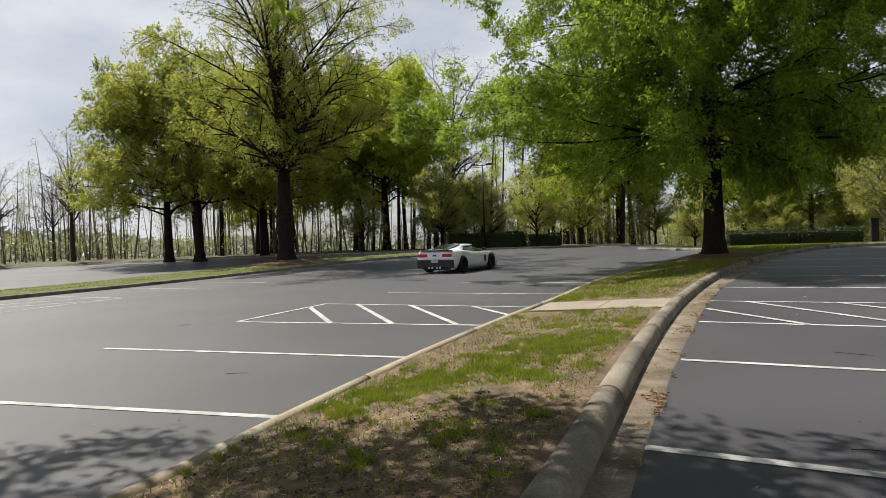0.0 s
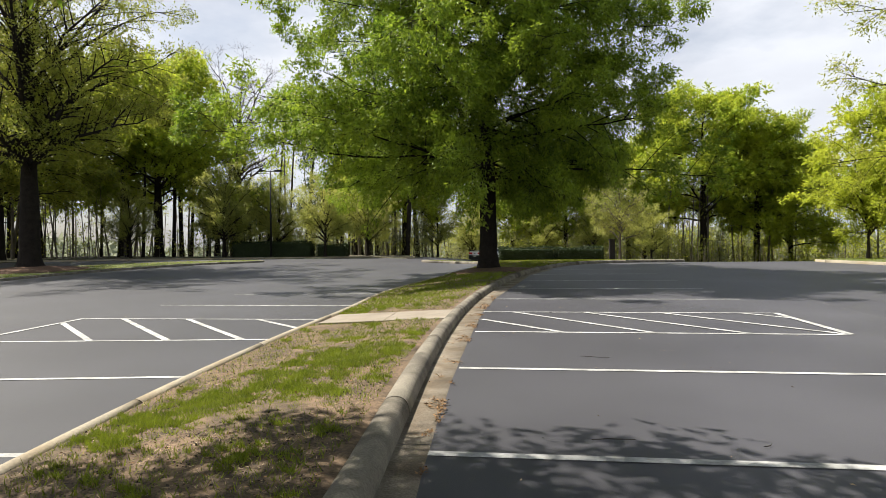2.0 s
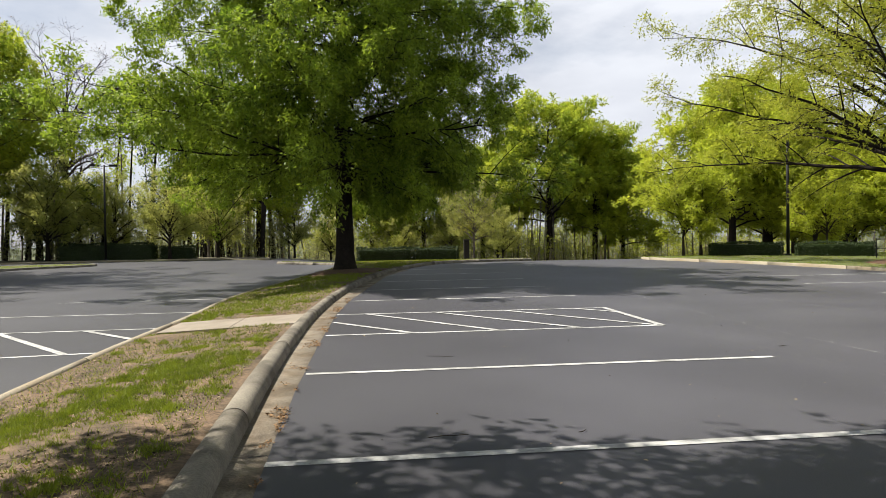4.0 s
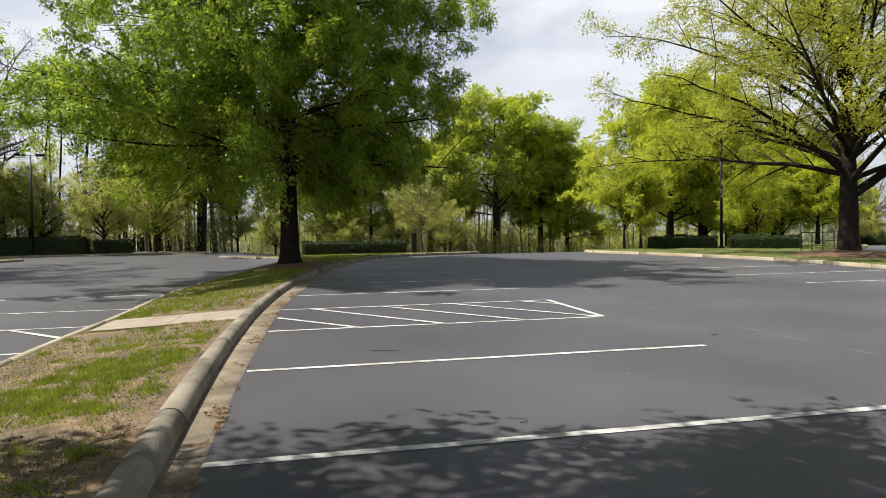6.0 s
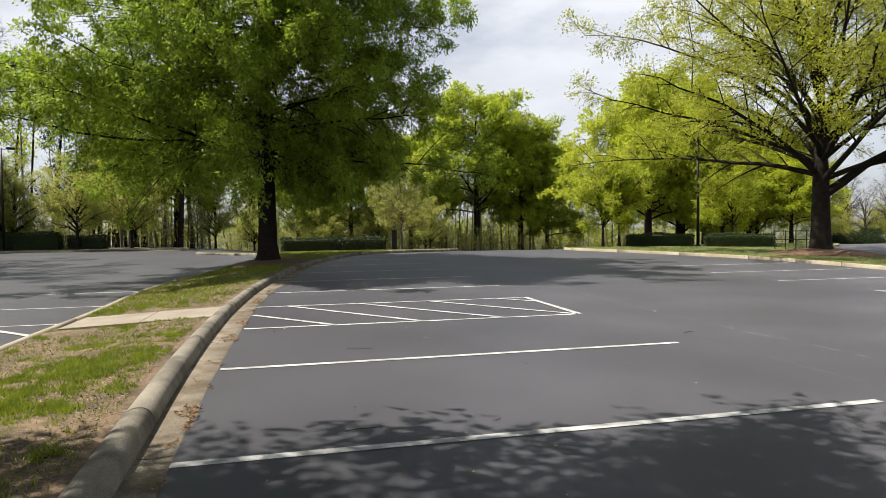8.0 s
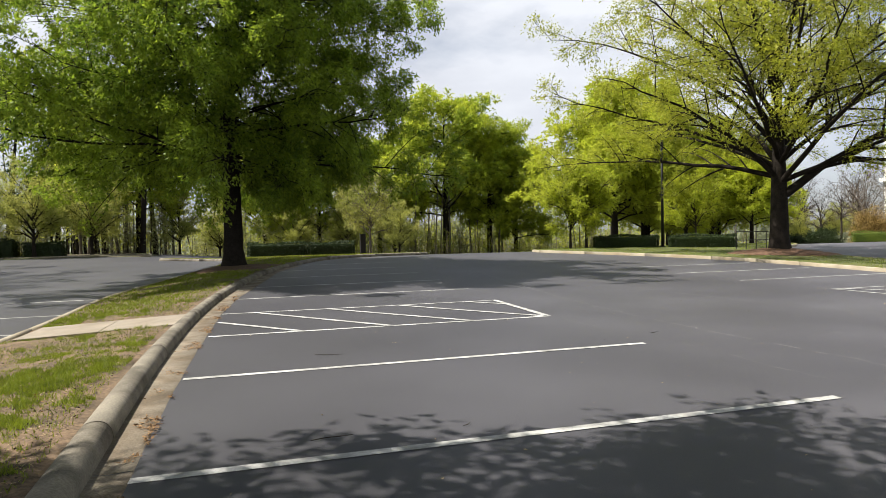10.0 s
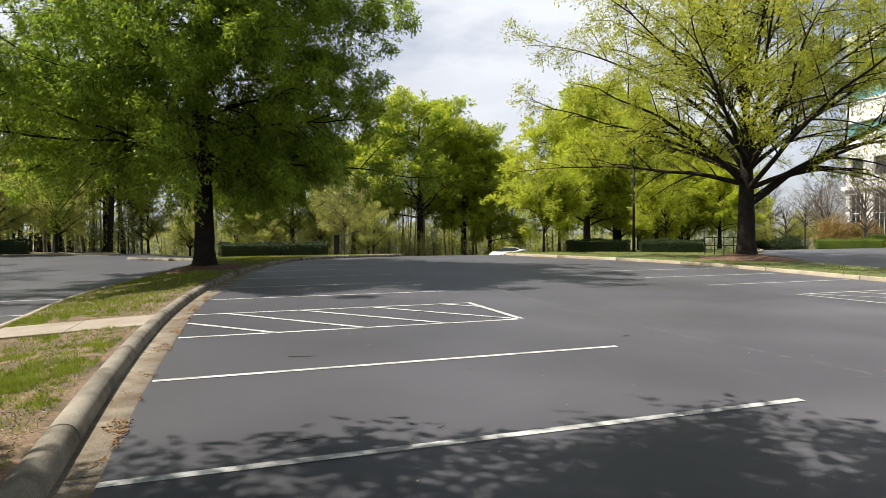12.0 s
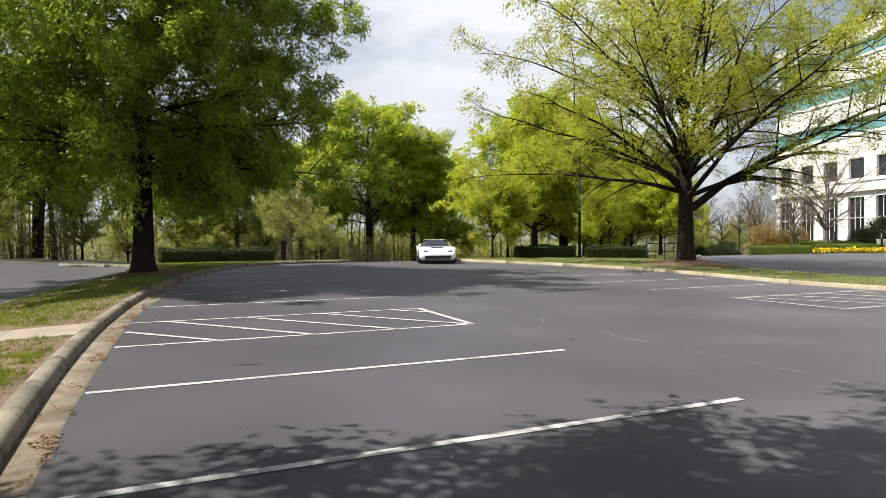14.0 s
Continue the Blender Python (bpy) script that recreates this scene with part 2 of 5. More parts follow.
def grid_sheet(name, xs, ys, height, keep, mat):
    X, Y = np.meshgrid(xs, ys)
    V = np.column_stack([X.ravel(), Y.ravel(), height(X, Y).ravel()])
    nx = len(xs)
    j, i = np.meshgrid(np.arange(len(ys) - 1), np.arange(nx - 1), indexing="ij")
    a = (j * nx + i).ravel()
    F = np.column_stack([a, a + 1, a + nx + 1, a + nx])
    if keep is not None:
        c = V[F].mean(axis=1)
        F = F[keep(c[:, 0], c[:, 1])]
    return mesh_object(name, V, F, mat, smooth=True)


def spread_axis(lo, hi, step, reach):
    core = np.arange(lo, hi + step / 2, step)
    out = np.geomspace(step, reach, 26)
    return np.concatenate([(lo - out)[::-1], core, hi + out])


def floor_height(X, Y):
    z = land(X, Y) + np.where(paved(X, Y), -0.25, 0.06)
    far = np.hypot(X, Y)
    bumps = 0.25 * np.sin(X * 0.13 + 1.0) * np.cos(Y * 0.11) * ss(50, 80, far)
    return z + bumps - 6.0 * ss(90, 300, far) * (Y > -30) + 0.0


tagged(grid_sheet("ground", spread_axis(-90, 90, 2.0, 2500), spread_axis(-50, 90, 2.0, 2500), floor_height, None, FOREST), "brown leafy ground under the woods round the lot", "ground", kind="structure")
road = tagged(grid_sheet("road", np.arange(-75, 49, 1.0), np.arange(-40, 62, 1.0), land, paved, ASPHALT), "dark grey sealed asphalt of the parking lot", "road", kind="structure")


# ---- painted lines ----
def stripe(x0, y0, x1, y1, width=0.088, lift=0.006):
    n = max(2, int(math.hypot(x1 - x0, y1 - y0) / 0.5) + 1)
    d = Vector((x1 - x0, y1 - y0, 0)).normalized()
    s = Vector((-d.y, d.x, 0)) * width / 2
    verts, faces = [], []
    for i in range(n):
        u = i / (n - 1)
        x, y = x0 + (x1 - x0) * u, y0 + (y1 - y0) * u
        for k in (-1, 1):
            px, py = x + s.x * k, y + s.y * k
            verts.append((px, py, float(land(px, py)) + lift))
        if i:
            faces.append((2 * i - 2, 2 * i, 2 * i + 1, 2 * i - 1))
    ob = mesh_object("painted_line", verts, faces, PAINT)
    return tagged(ob, "worn white painted parking line on asphalt", "parking line", "parking lines", "structure")


for y in (0.0, 2.70, 5.45, 8.17, 10.80, 13.50, 16.2, 18.9, 21.6):
    stripe(float(np.interp(y, [0, 3, 8.3, 11, 14.3, 18.7, 22.3], [-5.38, -5.43, -5.44, -5.26, -4.80, -4.2, -2.9])), y, 0.0 if y < 9 else 0.35, y, lift=0.006)
stripe(0.0, 5.45, 0.06, 8.17, 0.12, 0.010)
for xn, xf in ((-4.10, -5.41), (-2.73, -4.87), (-1.37, -3.50), (-0.04, -2.08), (0.03, -0.60)):
    yf = 6.97 if xf < -5 else 8.17
    yn = 5.45 if xn < 0 else 7.40
    stripe(xf, yf, xn, yn, 0.10, 0.010)
for (xa, ya), (xb, yb) in (((-8.25, 0.20), (-13.3, -0.75)), ((-8.42, 2.80), (-13.54, 2.06)), ((-8.46, 5.58), (-13.75, 4.93)), ((-8.46, 8.15), (-13.98, 8.03)),
                           ((-8.4, 10.8), (-13.98, 10.85)), ((-8.3, 14.0), (-13.6, 14.2))):
    stripe(xa, ya, xb, yb, lift=0.006)
stripe(-13.75, 4.93, -13.98, 8.03, 0.10, 0.010)
for xf, yf, xn, yn in ((-13.90, 7.31, -11.69, 5.18), (-13.08, 8.04, -10.45, 5.34), (-11.66, 8.07, -9.24, 5.49), (-10.14, 8.10, -8.55, 6.6)):
    stripe(xf, yf, xn, yn, 0.11, 0.010)
for y in (-1.3, 1.45, 4.19, 6.92, 9.75, 12.5, 15.2):
    stripe(7.9, y, 13.3, y, lift=0.006)
stripe(7.9, 4.19, 7.9, 6.92, 0.10, 0.010)
for k in range(4):
    stripe(8.2 + 1.3 * k, 6.92, 9.9 + 1.15 * k, 4.19, 0.10, 0.010)
for x0, y0, x1, y1 in ((-22.3, 8.5, -26.6, 8.6), (-22.0, 4.9, -26.6, 5.2), (-22.3, 8.5, -22.0, 4.9), (-23.6, 8.5, -25.3, 5.1), (-25.0, 8.5, -26.6, 6.0), (-22.3, 7.9, -24.0, 5.1), (-21.8, 11.6, -26.6, 11.8), (-22.0, 14.5, -26.8, 14.8), (-21.8, 2.1, -26.6, 2.1)):
    stripe(x0, y0, x1, y1, lift=0.006)
for a in range(5):
    stripe(24 + 0.6 * a, 16 + 2.8 * a, 29 + 0.6 * a, 14.2 + 2.8 * a, lift=0.006)


# ---- islands with kerbs ----
def rounded(points, times=2):
    p = [Vector((x, y)) for x, y in points]
    for _ in range(times):
        q = []
        for i in range(len(p)):
            a, b = p[i], p[(i + 1) % len(p)]
            q += [a.lerp(b, 0.25), a.lerp(b, 0.75)] if (b - a).length < 9 else [a.lerp(b, 0.6 / (b - a).length), a.lerp(b, 1 - 0.6 / (b - a).length)]
        p = q
    return p


def resample(p, step, closed=True):
    out = []
    n = len(p)
    for i in range(n if closed else n - 1):
        a, b = p[i], p[(i + 1) % n]
        k = max(1, int((b - a).length / step))
        out += [a.lerp(b, j / k) for j in range(k)]
    if not closed:
        out.append(p[-1])
    return out


def slim(p):
    """Share of the kerb's full width: the main island's west kerb is narrow."""
    edge = -6.9 if p.y < 16 else -5.8
    return float(np.interp(p.x, [edge - 0.4, edge], [0.70, 1.0])) if -12 < p.x < -4 and p.y < 34 else 1.0


def inset(p, d):
    n, out = len(p), []
    for i in range(n):
        t = (p[(i + 1) % n] - p[i - 1]).normalized()
        out.append(p[i] + Vector((-t.y, t.x)) * d * slim(p[i]))
    return out


def kerb_run(outline, profile, parent, mat, length=3.05, name="kerb_stone"):
    """Kerb stones along a closed outline; profile: (inward, up) pairs. Each stone is a piece with a narrow joint."""
    n = len(outline)
    i = 0
    while i < n:
        run, total = [i], 0.0
        while total < length and i < n:
            total += (outline[(i + 1) % n] - outline[i % n]).length
            i += 1
            run.append(i)
        pts = [outline[k % n].copy() for k in run]
        pts[0] = pts[0] + (pts[1] - pts[0]).normalized() * 0.008
        pts[-1] = pts[-1] + (pts[-2] - pts[-1]).normalized() * 0.008
        verts, faces, m = [], [], len(profile)
        for k, p in enumerate(pts):
            t = (outline[(run[k] + 1) % n] - outline[(run[k] - 1) % n]).normalized()
            nrm = Vector((-t.y, t.x))
            z = float(land(p.x, p.y))
            for d, h in profile:
                q = p + nrm * d * slim(p)
                verts.append((q.x, q.y, z + h))
            if k:
                for j in range(m - 1):
                    a = (k - 1) * m + j
                    faces.append((a, a + m, a + m + 1, a + 1))
        faces.append(tuple(range(m - 1, -1, -1)))
        faces.append(tuple(range((len(pts) - 1) * m, len(pts) * m)))
        mesh_object(name, verts, faces, PALE_KERB if slim(pts[0]) < 0.9 else mat, parent, smooth=True)


def soil_top(outline, mat, parent, height, name="soil", step=0.28, bump=0.03):
    from mathutils.geometry import delaunay_2d_cdt
    lo = Vector((min(p.x for p in outline), min(p.y for p in outline)))
    hi = Vector((max(p.x for p in outline), max(p.y for p in outline)))
    pts = list(outline)
    n = len(pts)
    rr = random.Random(5)
    y = lo.y
    while y < hi.y:
        x = lo.x
        while x < hi.x:
            pts.append(Vector((x + rr.uniform(-0.1, 0.1), y + rr.uniform(-0.1, 0.1))))
            x += step
        y += step
    v, _, f, *_ = delaunay_2d_cdt(pts, [], [list(range(n))], 1, 0.001)
    verts = []
    edge = {(round(p.x, 3), round(p.y, 3)) for p in outline}
    for p in v:
        k = 0.0 if (round(p.x, 3), round(p.y, 3)) in edge else 1.0
        if -8.6 < p.x < -5.4 and abs(p.y - 7.21 + 0.215 * (p.x + 8.25)) < 0.70:
            k = -1.0 if k else 0.0
        verts.append((p.x, p.y, float(land(p.x, p.y)) + height + k * (0.012 + bump * noise.noise(Vector((p.x * 0.9, p.y * 0.9, 0))) + 0.5 * bump * noise.noise(Vector((p.x * 4.0, p.y * 4.0, 3))))))
    return mesh_object(name, verts, [tuple(q) for q in f], mat, parent, smooth=True)


ROLLED = [(0.0, -0.05), (0.0, 0.02), (0.004, 0.055), (0.014, 0.088), (0.030, 0.115), (0.052, 0.134), (0.080, 0.146), (0.112, 0.150), (0.145, 0.147), (0.175, 0.138), (0.198, 0.122), (0.212, 0.10), (0.218, 0.07), (0.218, -0.05)]
NARROW = [(0.0, -0.05), (0.0, 0.11), (0.015, 0.13), (0.13, 0.13), (0.15, 0.11), (0.15, -0.05)]


def island(points, label, profile, soil, height=0.115, stone=None):
    top = tagged(new("planted_island"), label, "traffic island")
    line = resample(rounded(points), 0.76)
    kerb_run(line, profile, top, stone or CONCRETE)
    soil_top(inset(line, profile[-1][0] - 0.015), soil, top, height)
    return top, line


T_ISLAND = [(-5.30, -9), (-5.54, -1.2), (-5.64, 0.6), (-5.74, 2.6), (-5.80, 5), (-5.80, 8), (-5.62, 11.5), (-5.25, 14.5), (-4.55, 18.7), (-3.3, 22.3), (-1.6, 26), (1.2, 28.2), (4.2, 29.4), (4.7, 31.6), (2, 34), (-4, 37.2), (-9.2, 38.4), (-11.3, 37.6), (-11.0, 36.2),
            (-9.4, 35.7), (-7.4, 34.4), (-6.5, 30), (-6.45, 25.5), (-6.8, 22.3), (-7.5, 20), (-8.3, 16.8), (-8.75, 13), (-8.56, 9), (-8.55, 5.6), (-8.39, 2.1), (-8.15, -0.3), (-7.92, -1.8), (-7.5, -9), (-6.4, -10.5)]
main_island, main_line = island(T_ISLAND, "long planted island of thin grass and bare soil between concrete kerbs", ROLLED, SOIL)
W_ISLAND = [(-26.7, -20), (-26.7, 8), (-27.0, 14), (-28.6, 22), (-28.8, 27), (-25.6, 33.4), (-22, 35.6), (-22.4, 37.2), (-26, 36.8), (-31.5, 33), (-35, 28.5), (-34.5, 22), (-31.6, 13), (-30.4, 6), (-30.4, -20)]
west_island, west_line = island(W_ISLAND, "long grass island with a mulched tree mound and concrete kerb", NARROW, TURF)
E_ISLAND = [(13.6, -20), (13.6, 9), (14.2, 13), (13.9, 17), (12.2, 21), (10.2, 25), (9.9, 27.8), (11.2, 29.6), (18, 30.5), (27, 30.2), (28.5, 28), (26, 25), (21.5, 22.5), (18.8, 18), (17.6, 12), (17.4, 6), (17.4, -20)]
east_island, east_line = island(E_ISLAND, "grass island with mulch, hedges and a pale concrete kerb", NARROW, TURF, stone=PALE_KERB)
N_BANK = [(-60, 33.5), (-30, 41.5), (-22, 44.2), (-13.6, 44.4), (-13, 46), (-14, 50), (-30, 50), (-62, 44)]
north_bank, north_line = island(N_BANK, "grassy bank with hedge and small trees at the lot's edge", NARROW, FOREST, stone=PALE_KERB)

# gutter pan beside the near kerb, in poured lengths
KX = lambda v: float(np.interp(v, [-9, -1.2, 0.6, 2.6, 5, 8, 11.5, 14.5, 18.7, 22.3, 26], [-5.30, -5.54, -5.64, -5.74, -5.79, -5.78, -5.60, -5.23, -4.52, -3.3, -1.6]))
GX = lambda v: float(np.interp(v, [-9, -1.2, 0.4, 2.0, 4.3, 8.3, 11, 14.3, 18.7, 22.3], [-5.02, -5.31, -5.38, -5.42, -5.44, -5.43, -5.28, -4.84, -4.22, -3.0]))
y = -9.0
while y < 21.0:
    ye = y + 3.05
    n = 8
    verts, faces = [], []
    for i in range(n + 1):
        yy = y + 0.006 + (ye - y - 0.012) * i / n
        k, g = KX(yy), GX(yy) + 0.004 * math.sin(yy * 5.3) + 0.006 * math.sin(yy * 17.0)
        for x, h in ((k - 0.02, 0.012), (k + 0.08, 0.002), (g - 0.03, 0.012), (g, -0.03)):
            verts.append((x, yy, float(land(x, yy)) + h))
        if i:
            for j in range(3):
                a = 4 * (i - 1) + j
                faces.append((a, a + 1, a + 5, a + 4))
    mesh_object("gutter_slab", verts, faces, GUTTER, main_island, smooth=True)
    y = ye

# concrete walkway slabs across the island
for x0, x1 in ((-8.30, -7.08), (-7.065, -5.96)):
    n = 5
    verts, faces = [], []
    for i in range(n + 1):
        x = x0 + (x1 - x0) * i / n
        shift = 1.01 - 0.215 * (x + 8.25)
        z = -0.028 + 0.168 * (x + 8.30) / 2.34
        for yy, h in ((5.55, -0.08), (5.55, -0.008), (5.562, 0.0), (6.84, 0.0), (6.852, -0.008), (6.852, -0.08)):
            verts.append((x, yy + shift, z + h))
        if i:
            for j in range(5):
                a = 6 * (i - 1) + j
                faces.append((a, a + 6, a + 7, a + 1))
    faces += [(0, 1, 2, 3, 4, 5), tuple(6 * n + j for j in (5, 4, 3, 2, 1, 0))]
    mesh_object("walkway_slab", verts, faces, WALKWAY, main_island, "tan concrete walkway slab")


# ---- trees ----
def bezier(P0, P1, P2, n):
    u = np.linspace(0, 1, n)[None, :, None]
    return (1 - u) ** 2 * P0[:, None] + 2 * u * (1 - u) * P1[:, None] + u ** 2 * P2[:, None]


def tubes(paths, radii, sides):
    """Many tapered tubes at once: paths (b, n, 3), radii (b, n)."""
    b, n, _ = paths.shape
    t = np.gradient(paths, axis=1)
    t /= np.linalg.norm(t, axis=2, keepdims=True) + 1e-9
    ref = np.where(np.abs(t[..., 2:3]) > 0.9, np.array([1.0, 0, 0]), np.array([0, 0, 1.0]))
    u = np.cross(t, ref)
    u /= np.linalg.norm(u, axis=2, keepdims=True) + 1e-9
    w = np.cross(t, u)
    a = np.arange(sides) * 2 * np.pi / sides
    ring = paths[:, :, None] + radii[:, :, None, None] * (u[:, :, None] * np.cos(a)[None, None, :, None] + w[:, :, None] * np.sin(a)[None, None, :, None])
    V = ring.reshape(-1, 3)
    bi, ni, k = np.meshgrid(np.arange(b), np.arange(n - 1), np.arange(sides), indexing="ij")
    base = (bi * n + ni) * sides
    F = np.stack([base + k, base + (k + 1) % sides, base + sides + (k + 1) % sides, base + sides + k], axis=-1).reshape(-1, 4)
    return V, F


def leaves(centres, along, rng, length, width, droop=0.3, whole=False):
    n = len(centres)
    d = along + rng.normal(0, 0.7, (n, 3))
    d[:, 2] -= droop
    d /= np.linalg.norm(d, axis=1, keepdims=True)
    s = np.cross(d, rng.normal(0, 0.6, (n, 3)) + np.array([0, 0, 1.0]))
    s /= np.linalg.norm(s, axis=1, keepdims=True) + 1e-9
    k = rng.uniform(0.6, 1.3, (n, 1))
    L, W = length * k * d, width * k * s / 2
    if not whole:
        return np.stack([centres + W, centres + L, centres - W], axis=1).reshape(-1, 3), np.arange(3 * n).reshape(-1, 3)
    V = np.stack([centres, centres + 0.45 * L + W, centres + L, centres + 0.45 * L - W], axis=1).reshape(-1, 3)
    F = np.arange(4 * n).reshape(-1, 4)
    return V, F


def join(chunks):
    V, F, o = [], [], 0
    for v, f in chunks:
        V.append(v)
        F.append(f + o)
        o += len(v)
    return np.concatenate(V), np.concatenate(F)


def tree(name, label, seed, height, fork, trunk_r, profile, limbs=30, subs=12, twigs=8, per_twig=10, leaf=(0.18, 0.07), bark=None, foliage=None, rise=(0.1, 0.5), top=0.9, sub_len=0.34, twig_len=0.9,
         lean=(0, 0), flare=1.5, scatter=0.16, leaders=0, centre=(0, 0), limb_r=0.30, droop=0.3, low_bias=1.0, split=False, low_limb=None, fine=True, flat=1.0, whole=False, tip=0.15, short=0.78, vase=0.36):
    """A tree: a tapered trunk, limbs that reach to a crown of the given profile (height share, radius), branches, twigs and leaves on the twigs."""
    rng = np.random.default_rng(seed)
    ph, pr = np.array([p[0] for p in profile]) * height, np.array([p[1] for p in profile])
    thing = tagged(new(name), label, "tree")
    n = 14
    zt = np.linspace(0, top * height, n)
    wander = np.cumsum(rng.normal(0, 0.012 * height / n, (n, 2)), axis=0)
    share = zt / (top * height)
    axis = np.column_stack([wander[:, 0] * share + lean[0] * share ** 1.5, wander[:, 1] * share + lean[1] * share ** 1.5, zt])
    rad = trunk_r * np.where(zt < fork, 1 - 0.18 * zt / fork, 0.82 * np.clip(1 - (zt - fork) / (top * height - fork), 0.03, 1) ** (1.1 if leaders == 0 else 2.2))
    tz = np.array([0, 0.12, 0.3, 0.6, 1.1])
    zs = np.unique(np.concatenate([tz, np.linspace(0, top * height, 22)]))
    trunk_path = np.column_stack([np.interp(zs, zt, axis[:, 0]), np.interp(zs, zt, axis[:, 1]), zs - 0.05])
    trunk_rad = np.interp(zs, zt, rad) * (1 + (flare - 1) * np.exp(-zs / 0.28))
    V, F = tubes(trunk_path[None], trunk_rad[None], 14)
    ring = V.reshape(-1, 14, 3)
    ang = np.arange(14) * 2 * np.pi / 14
    root = 1 + 0.14 * np.exp(-zs / 0.35)[:, None] * np.sin(4 * ang + seed)[None] + rng.normal(0, 0.025, (len(zs), 14))
    ring[:] = trunk_path[:, None] + (ring - trunk_path[:, None]) * root[..., None]
    mesh_object("trunk", V, F, bark, thing, smooth=True)
    # limbs
    i = np.arange(limbs)
    u = ((i + 0.5) / limbs) ** low_bias
    zb = fork + (0.92 * top * height - fork) * u * (1.0 if leaders == 0 else 0.55)
    az = i * 2.39996 + rng.normal(0, 0.25, limbs)
    ztar = np.clip(zb + height * rng.uniform(*rise, limbs) * (1 - 0.45 * u if leaders == 0 else 1.0), 0.12 * height, height * 0.99)
    if leaders:
        ztar = np.interp((i + 0.5) / limbs, [0, 0.35, 1], [ph[0] + 0.12 * height, 0.55 * height, 0.97 * height]) + rng.normal(0, 0.05 * height, limbs)
        zb = fork * rng.uniform(0.9, 1.2, limbs) + np.clip(u - 0.15, 0, 1) * 0.34 * height
    if low_limb:
        az[0], zb[0], ztar[0] = radians(low_limb[0]), low_limb[1], low_limb[2]
    R = np.interp(ztar, ph, pr) * rng.uniform(short, 1.08, limbs) * (1 + 0.12 * np.sin(3 * az + seed))
    if low_limb:
        R[0] = low_limb[3]
    P0 = np.column_stack([np.interp(zb, zt, axis[:, 0]), np.interp(zb, zt, axis[:, 1]), zb])
    out = np.column_stack([np.cos(az), np.sin(az), np.zeros(limbs)])
    P2 = np.column_stack([centre[0] + R * np.cos(az), centre[1] + R * np.sin(az), ztar])
    P1 = P0 + out * (R * (0.5 if leaders == 0 else vase))[:, None]
    P1[:, 2] = P0[:, 2] + (ztar - zb) * (0.75 if leaders == 0 else 0.55) + 0.02 * height
    P1 += rng.normal(0, 0.03 * height, (limbs, 3))
    lp = bezier(P0, P1, P2, 11)
    lp[:, 2:-1] += np.cumsum(rng.normal(0, 0.006 * height, (limbs, 8, 3)), axis=1) * 0.6
    llen = np.linalg.norm(np.diff(lp, axis=1), axis=2).sum(axis=1)
    r0 = np.interp(zb, zt, rad) * limb_r + 0.006 * llen ** 0.8 * min(1.0, limb_r / 0.25)
    r0 = np.minimum(r0, trunk_r * 0.55)
    if low_limb:
        r0[0] = trunk_r * 0.5
    lr = r0[:, None] * np.linspace(1, 0.06, 11)[None] ** 1.15 + 0.007
    chunks = [tubes(lp, lr, 7)]
    # branches off the limbs
    def shoots(paths, lens, count, share_len, lo, up, droop_, rng):
        b = len(paths)
        uu = lo + (1 - lo) * (np.arange(count)[None] + rng.uniform(0, 1, (b, count))) / count
        f = uu * (paths.shape[1] - 1)
        k = np.clip(f.astype(int), 0, paths.shape[1] - 2)
        w = (f - k)[..., None]
        bi = np.arange(b)[:, None]
        A, B = paths[bi, k], paths[bi, k + 1]
        P = (A * (1 - w) + B * w).reshape(-1, 3)
        T = (B - A).reshape(-1, 3)
        T /= np.linalg.norm(T, axis=1, keepdims=True) + 1e-9
        lat = rng.normal(0, 1, P.shape)
        lat -= (lat * T).sum(axis=1, keepdims=True) * T
        lat[:, 2] *= flat
        lat /= np.linalg.norm(lat, axis=1, keepdims=True) + 1e-9
        D = 0.65 * T + 0.85 * lat
        D[:, 2] += up
        D /= np.linalg.norm(D, axis=1, keepdims=True)
        L = (share_len * lens[:, None] * (1.15 - 0.75 * uu) * rng.uniform(0.6, 1.25, uu.shape)).reshape(-1, 1)
        Q2 = P + D * L
        Q2[:, 2] -= droop_ * L[:, 0]
        Q1 = P + D * L * 0.55 + np.array([0, 0, 0.08]) * L
        return P, Q1, Q2, L[:, 0], uu.reshape(-1)

    P, Q1, Q2, L, uu = shoots(lp, llen, subs, sub_len, 0.16, 0.12, 0.06, rng)
    sp = bezier(P, Q1, Q2, 5)
    br = np.repeat(r0, subs) * (1.05 - 0.85 * uu) * 0.42 + 0.006
    chunks.append(tubes(sp, br[:, None] * np.linspace(1, 0.22, 5)[None], 4))
    P, Q1, Q2, L2, _ = shoots(sp, np.full(len(sp), twig_len), twigs, 1.0, 0.12, 0.05, 0.16, rng)
    tp = bezier(P, Q1, Q2, 3)
    if fine:
        chunks.append(tubes(tp[:, ::2], np.full((len(tp), 1), 0.007) * np.array([[1.0, 0.4]]), 3))
    if split:
        sizes = [(11 * 7, 10 * 7), (5 * 4 * subs, 4 * 4 * subs), (2 * 3 * subs * twigs, 3 * subs * twigs)]
        for k in range(limbs):
            pieces = [(v[k * a:(k + 1) * a], f[k * b:(k + 1) * b] - k * a) for (v, f), (a, b) in zip(chunks, sizes)]
            mesh_object("limb", *join(pieces), bark, thing, smooth=True)
    else:
        mesh_object("branchwork", *join(chunks), bark, thing, smooth=True)
